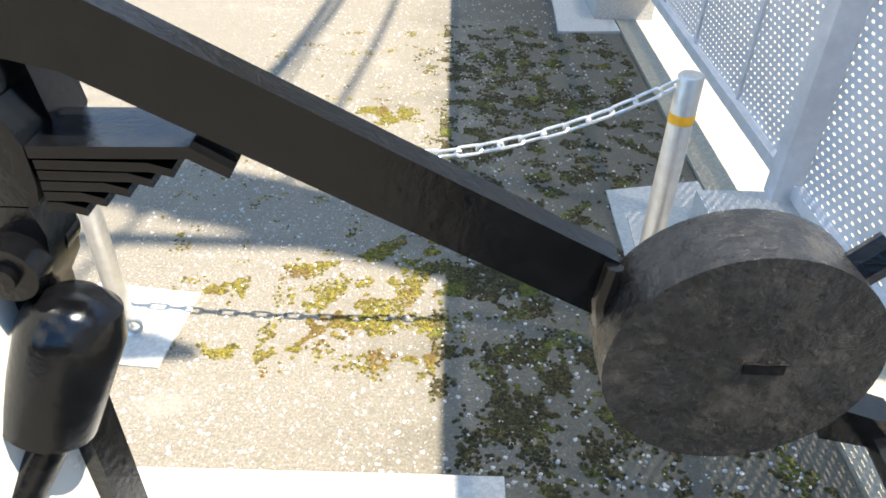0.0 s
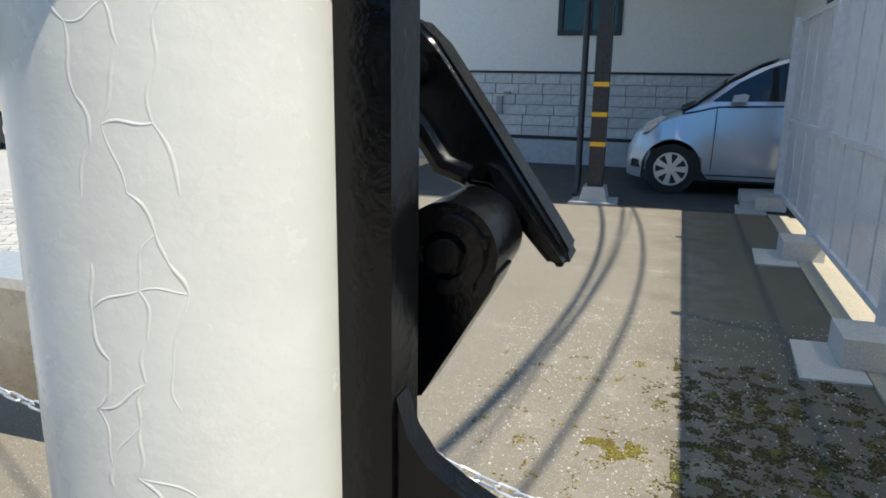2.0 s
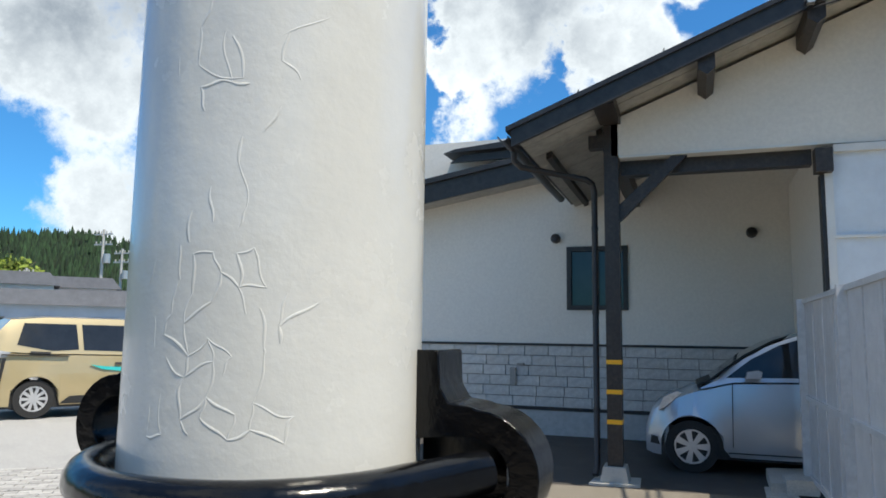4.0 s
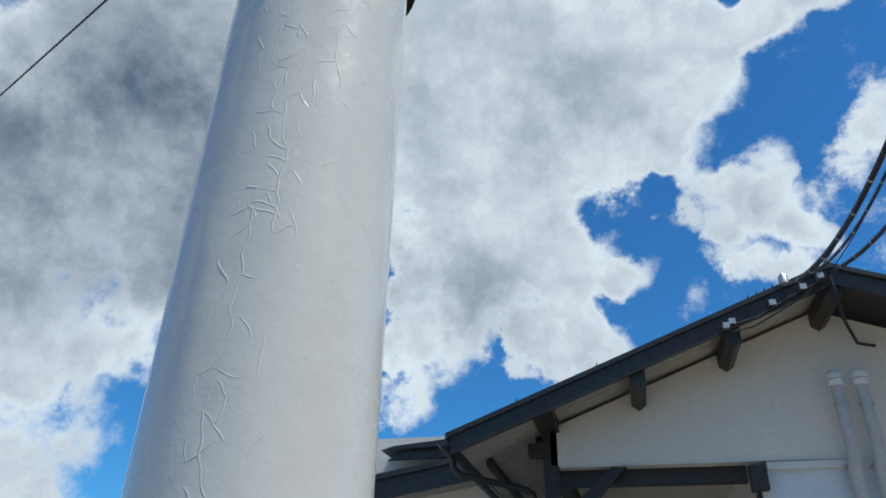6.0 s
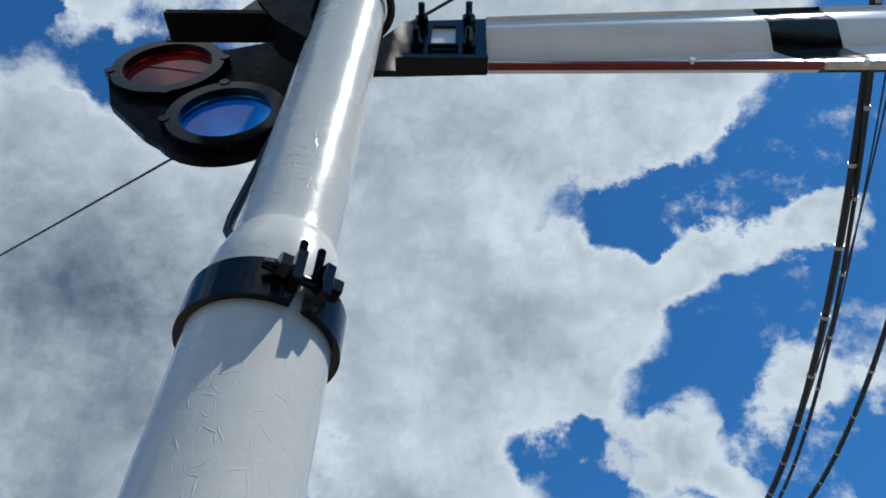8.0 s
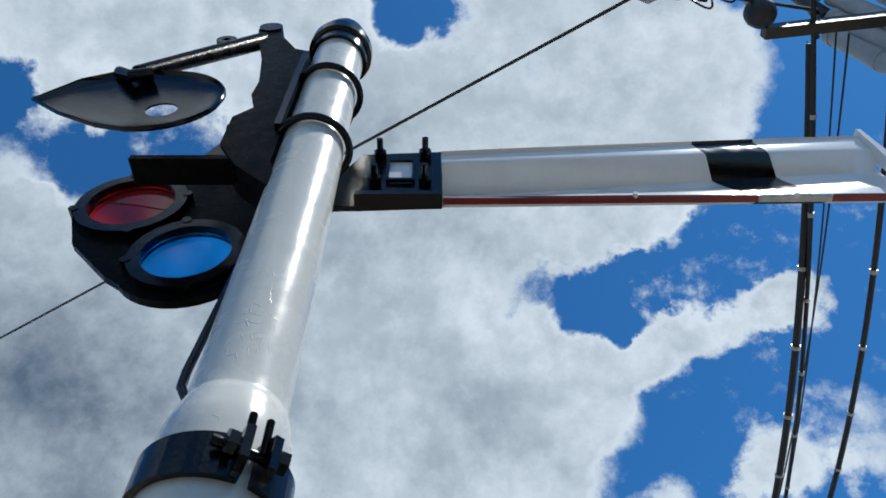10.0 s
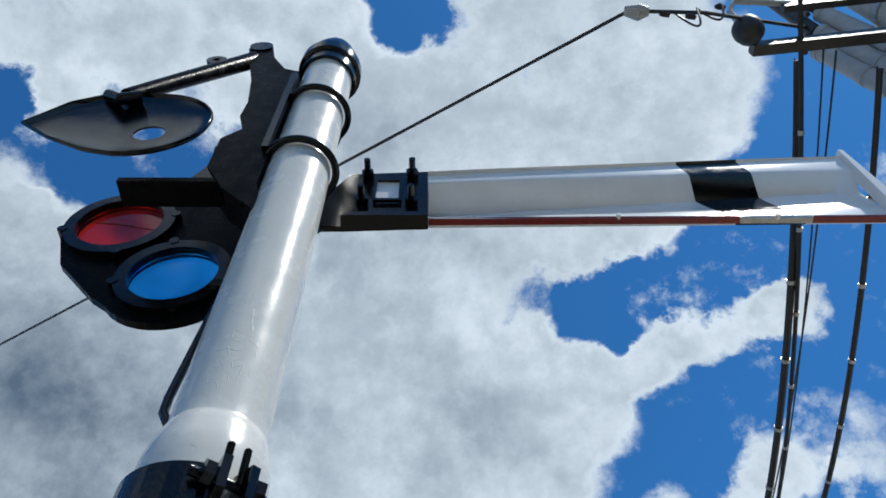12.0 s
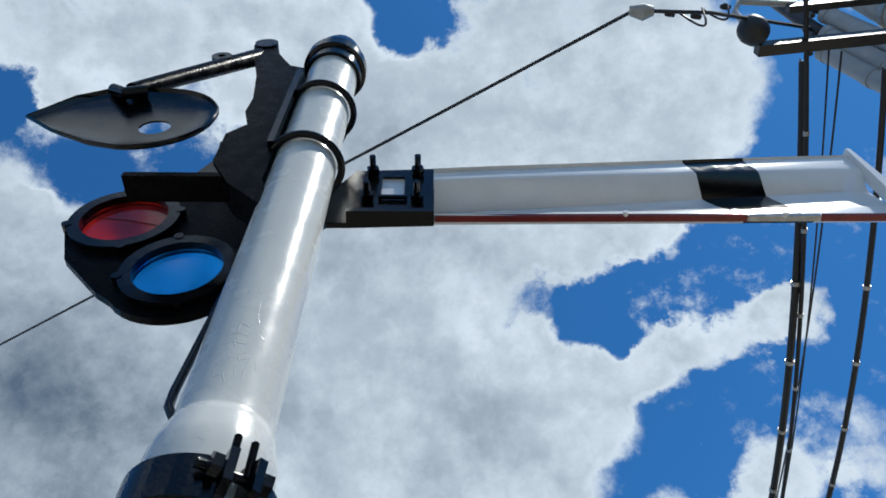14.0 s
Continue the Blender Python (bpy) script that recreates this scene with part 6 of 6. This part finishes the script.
DRAWN = Matrix.Translation((0.07, -0.19, 1.80)) @ Matrix.Scale(0.81, 4) @ Matrix.Translation((-0.07, 0.19, -1.80))
UPX, UPY = 2.40, 1.50
up = thing("utility_pole", (UPX, UPY, 0), "concrete utility pole with grey conduits and brackets behind the fence", "utility pole")
def out_to(p):
    """The place from which near_to draws in to p."""
    return tuple(c + (v - c) / 0.81 for v, c in zip(p, (0.07, -0.19, 1.80)))


SHX, SHY = 2.20, 1.02
part("shaft", finish(tube([out_to((SHX, SHY, 0.0)), out_to((SHX, SHY, 7.2))], [0.15, 0.125], seg=28), smooth=True), POLE_CONC, up)
for k, (x, y, r, top) in enumerate(((1.945, 1.25, 0.047, 5.36), (1.985, 1.195, 0.043, 5.45), (2.03, 1.135, 0.043, 5.58))):
    cd = part("conduit", finish(tube([out_to((x + 0.081 * (top - 2.4), y - 0.04 * (top - 2.4), 2.4)), out_to((x, y, top))], r / 0.81, seg=18), smooth=True), UTILITY, up, "pale grey conduit")
    for z in (top - 0.03, top - 0.42 - 0.09 * k, top - 1.1):
        part("conduit_collar", finish(tube([out_to((x + 0.081 * (top - z), y - 0.04 * (top - z), z)), out_to((x + 0.081 * (top - z - 0.05), y - 0.04 * (top - z - 0.05), z + 0.05))], r * 1.36, seg=18), 0.006, True), UTILITY, cd)
    q = Vector(out_to((x, y, top)))
    part("cable_tail", finish(tube([q, q + Vector((-0.01, 0.01, 0.10)), q + Vector((-0.05, 0.0, 0.16)), q + Vector((-0.12, -0.02, 0.08)), q + Vector((-0.16, -0.05, -0.12))], 0.016, seg=8), smooth=True), CABLE, cd, "black cable bending out of the conduit")
part("riser", finish(tube([out_to((1.975, 1.205, 5.50)), out_to((1.972, 1.205, 6.0)), out_to((1.968, 1.205, 7.2))], 0.045, seg=10), smooth=True), CABLE, up, "dark bundle of cables rising along the pole")
part("bracket_arm", finish(box(1.64, UPX + 0.3, 1.22, 1.28, 5.46, 5.53), 0.006), FASCIA, up, "dark steel bracket arm")
part("bracket_arm", finish(box(1.95, UPX + 0.3, 1.16, 1.20, 5.86, 5.92), 0.006), FASCIA, up)
for z in (5.2, 5.7, 6.2):
    part("pole_band", finish(tube([out_to((SHX, SHY, z)), out_to((SHX, SHY, z + 0.04))], 0.145, seg=28), 0.003), ZINC, up)
DX, DY, DZ = 1.62, 1.155, 5.50
dome = thing("security_camera", (DX, DY, DZ), "black dome security camera hanging from a curved arm", "camera dome")
part("dome", finish(lathe([(0.01, DZ - 0.07), (0.048, DZ - 0.055), (0.072, DZ - 0.02), (0.079, DZ + 0.03), (0.075, DZ + 0.06), (0.04, DZ + 0.08)], 24, (DX, DY)), smooth=True), BLACK_PLASTIC, dome)
part("collar", finish(lathe([(0.043, DZ + 0.079), (0.04, DZ + 0.13), (0.02, DZ + 0.16)], 20, (DX, DY)), smooth=True), UTILITY, dome)
part("arm", finish(tube([(DX, DY, DZ + 0.15), (DX - 0.01, DY - 0.02, DZ + 0.28), (DX + 0.05, DY - 0.04, DZ + 0.40), (DX + 0.45, DY + 0.03, DZ + 0.44)], 0.018, seg=10), smooth=True), UTILITY, dome)
up.matrix_basis = DRAWN @ up.matrix_basis
dome.matrix_basis = DRAWN @ dome.matrix_basis
ANCHOR = [(1.62, 6.80, 4.78), (1.93, 6.78, 4.93), (2.0, 6.80, 4.88)]
TOP = [(1.593, 1.084, 4.878), (1.53, 0.74, 4.85), (1.902, 1.114, 4.765)]
for k, (a, b, r, sag) in enumerate(((ANCHOR[0], TOP[0], 0.019, 0.55), (ANCHOR[1], TOP[1], 0.011, 0.50), (ANCHOR[2], TOP[2], 0.014, 0.50), (ANCHOR[2], near_to((2.08, 1.33, 5.6)), 0.0045, 0.30), (ANCHOR[1], near_to((2.18, 1.37, 5.65)), 0.005, 0.26))):
    pts = sagged(a, b, sag, 40)
    cb = thing("cable", a, "black bundled cable drooping from the roof ridge to the utility pole", "cable", "cables to the utility pole")
    part("sheath", finish(tube(pts, r, seg=8), smooth=True), CABLE, cb)
    if r > 0.01:
        part("messenger", finish(tube([p + Vector((0.0, 0.0, r * 1.5)) for p in pts], 0.004, seg=6), smooth=True), CABLE, cb)
        for i in range(3, 39, 3):
            p, d = pts[i], (pts[i + 1] - pts[i - 1]).normalized()
            part("tie", finish(tube([p - d * 0.010, p + d * 0.010], r * 1.3, seg=8)), ZINC, cb)
# hardware along the barge board
run = thing("cable_run", (1.5, VY, 4.6), "black cables clipped along the barge board", "cable")
part("sheath", finish(tube([(0.95, VY - 0.03, 4.42), (1.10, VY - 0.04, 4.44), (1.30, VY - 0.05, 4.49), (1.60, VY - 0.05, 4.66), (1.90, VY - 0.05, 4.80), (2.0, VY - 0.06, 4.86)], 0.014, seg=8), smooth=True), CABLE, run)
part("sheath", finish(tube([(1.02, VY - 0.04, 4.36), (1.25, VY - 0.05, 4.40), (1.62, VY - 0.05, 4.60), (1.95, VY - 0.05, 4.82)], 0.010, seg=8), smooth=True), CABLE, run)
part("drip_loop", finish(tube([(2.0, VY - 0.06, 4.86), (2.02, VY - 0.05, 4.70), (2.10, VY + 0.2, 4.52), (2.3, 7.5, 4.42), (2.5, 7.66, 4.44)], 0.016, seg=8), smooth=True), CABLE, run)
for x, z in ((1.0, 4.42), (1.06, 4.46), (1.45, 4.62), (1.75, 4.76), (1.92, 4.86)):
    part("clamp", finish(box(x - 0.03, x + 0.03, VY - 0.08, VY - 0.01, z - 0.025, z + 0.03), 0.006), ZINC, run)
part("insulator", finish(lathe([(0.02, 4.80), (0.05, 4.82), (0.045, 4.90), (0.015, 4.94)], 12, (1.60, VY - 0.03)), smooth=True), ZINC, run)
for x in (-1.05, -0.25, 1.25, 1.33, 1.41, 1.49):
    part("snow_spike", finish(tube([(x, VY, roof_z(x) + 0.02), (x + 0.01, VY, roof_z(x) + 0.075)], [0.012, 0.003], seg=6)), FASCIA, run)
# drop wire across the sky
dw = thing("drop_wire", (0.98, 0.98, 5.5), "thin twisted service wire crossing the sky", "wire")
pts = sagged((-9.27, 6.28, 7.66), (0.98, 0.98, 5.51), 0.04, 60)
part("wire", finish(tube(pts, 0.0095, seg=6), smooth=True), CABLE, dw)
part("wire", finish(tube([p + Vector((0.010 * math.sin(i * 0.9), 0, 0.012 * math.cos(i * 0.9))) for i, p in enumerate(pts)], 0.005, seg=5), smooth=True), CABLE, dw)
part("tension_clamp", finish(tube([(0.96, 0.98, 5.52), (1.03, 0.99, 5.50), (1.08, 0.99, 5.50)], [0.024, 0.044, 0.024], seg=12), smooth=True), UTILITY, dw, "white plastic clamp")
part("link", finish(tube([(1.08, 0.99, 5.50), (1.23, 1.01, 5.50), (1.38, 1.03, 5.50), (1.95, 1.20, 5.60)], 0.010, seg=6), smooth=True), CABLE, dw)
for k, (x0, drop, rise) in enumerate(((1.20, 0.10, 0.10), (1.33, 0.07, 0.06))):
    loop = []
    for i in range(17):
        f = i / 16
        loop.append((x0 + 0.13 * f, 1.0 + 0.04 * math.sin(math.pi * f), 5.50 + rise * math.sin(math.pi * f * 2) - drop * math.sin(math.pi * f)))
    part("jumper", finish(tube(loop, 0.006, seg=6), smooth=True), CABLE, dw)
for x, z in ((1.16, 5.50), (1.27, 5.42), (1.45, 5.52)):
    part("connector", finish(tube([(x - 0.02, 1.01, z), (x, 1.01, z), (x + 0.03, 1.02, z - 0.01)], [0.010, 0.018, 0.012], seg=8), smooth=True), CABLE, dw)
dw.matrix_basis = DRAWN @ dw.matrix_basis
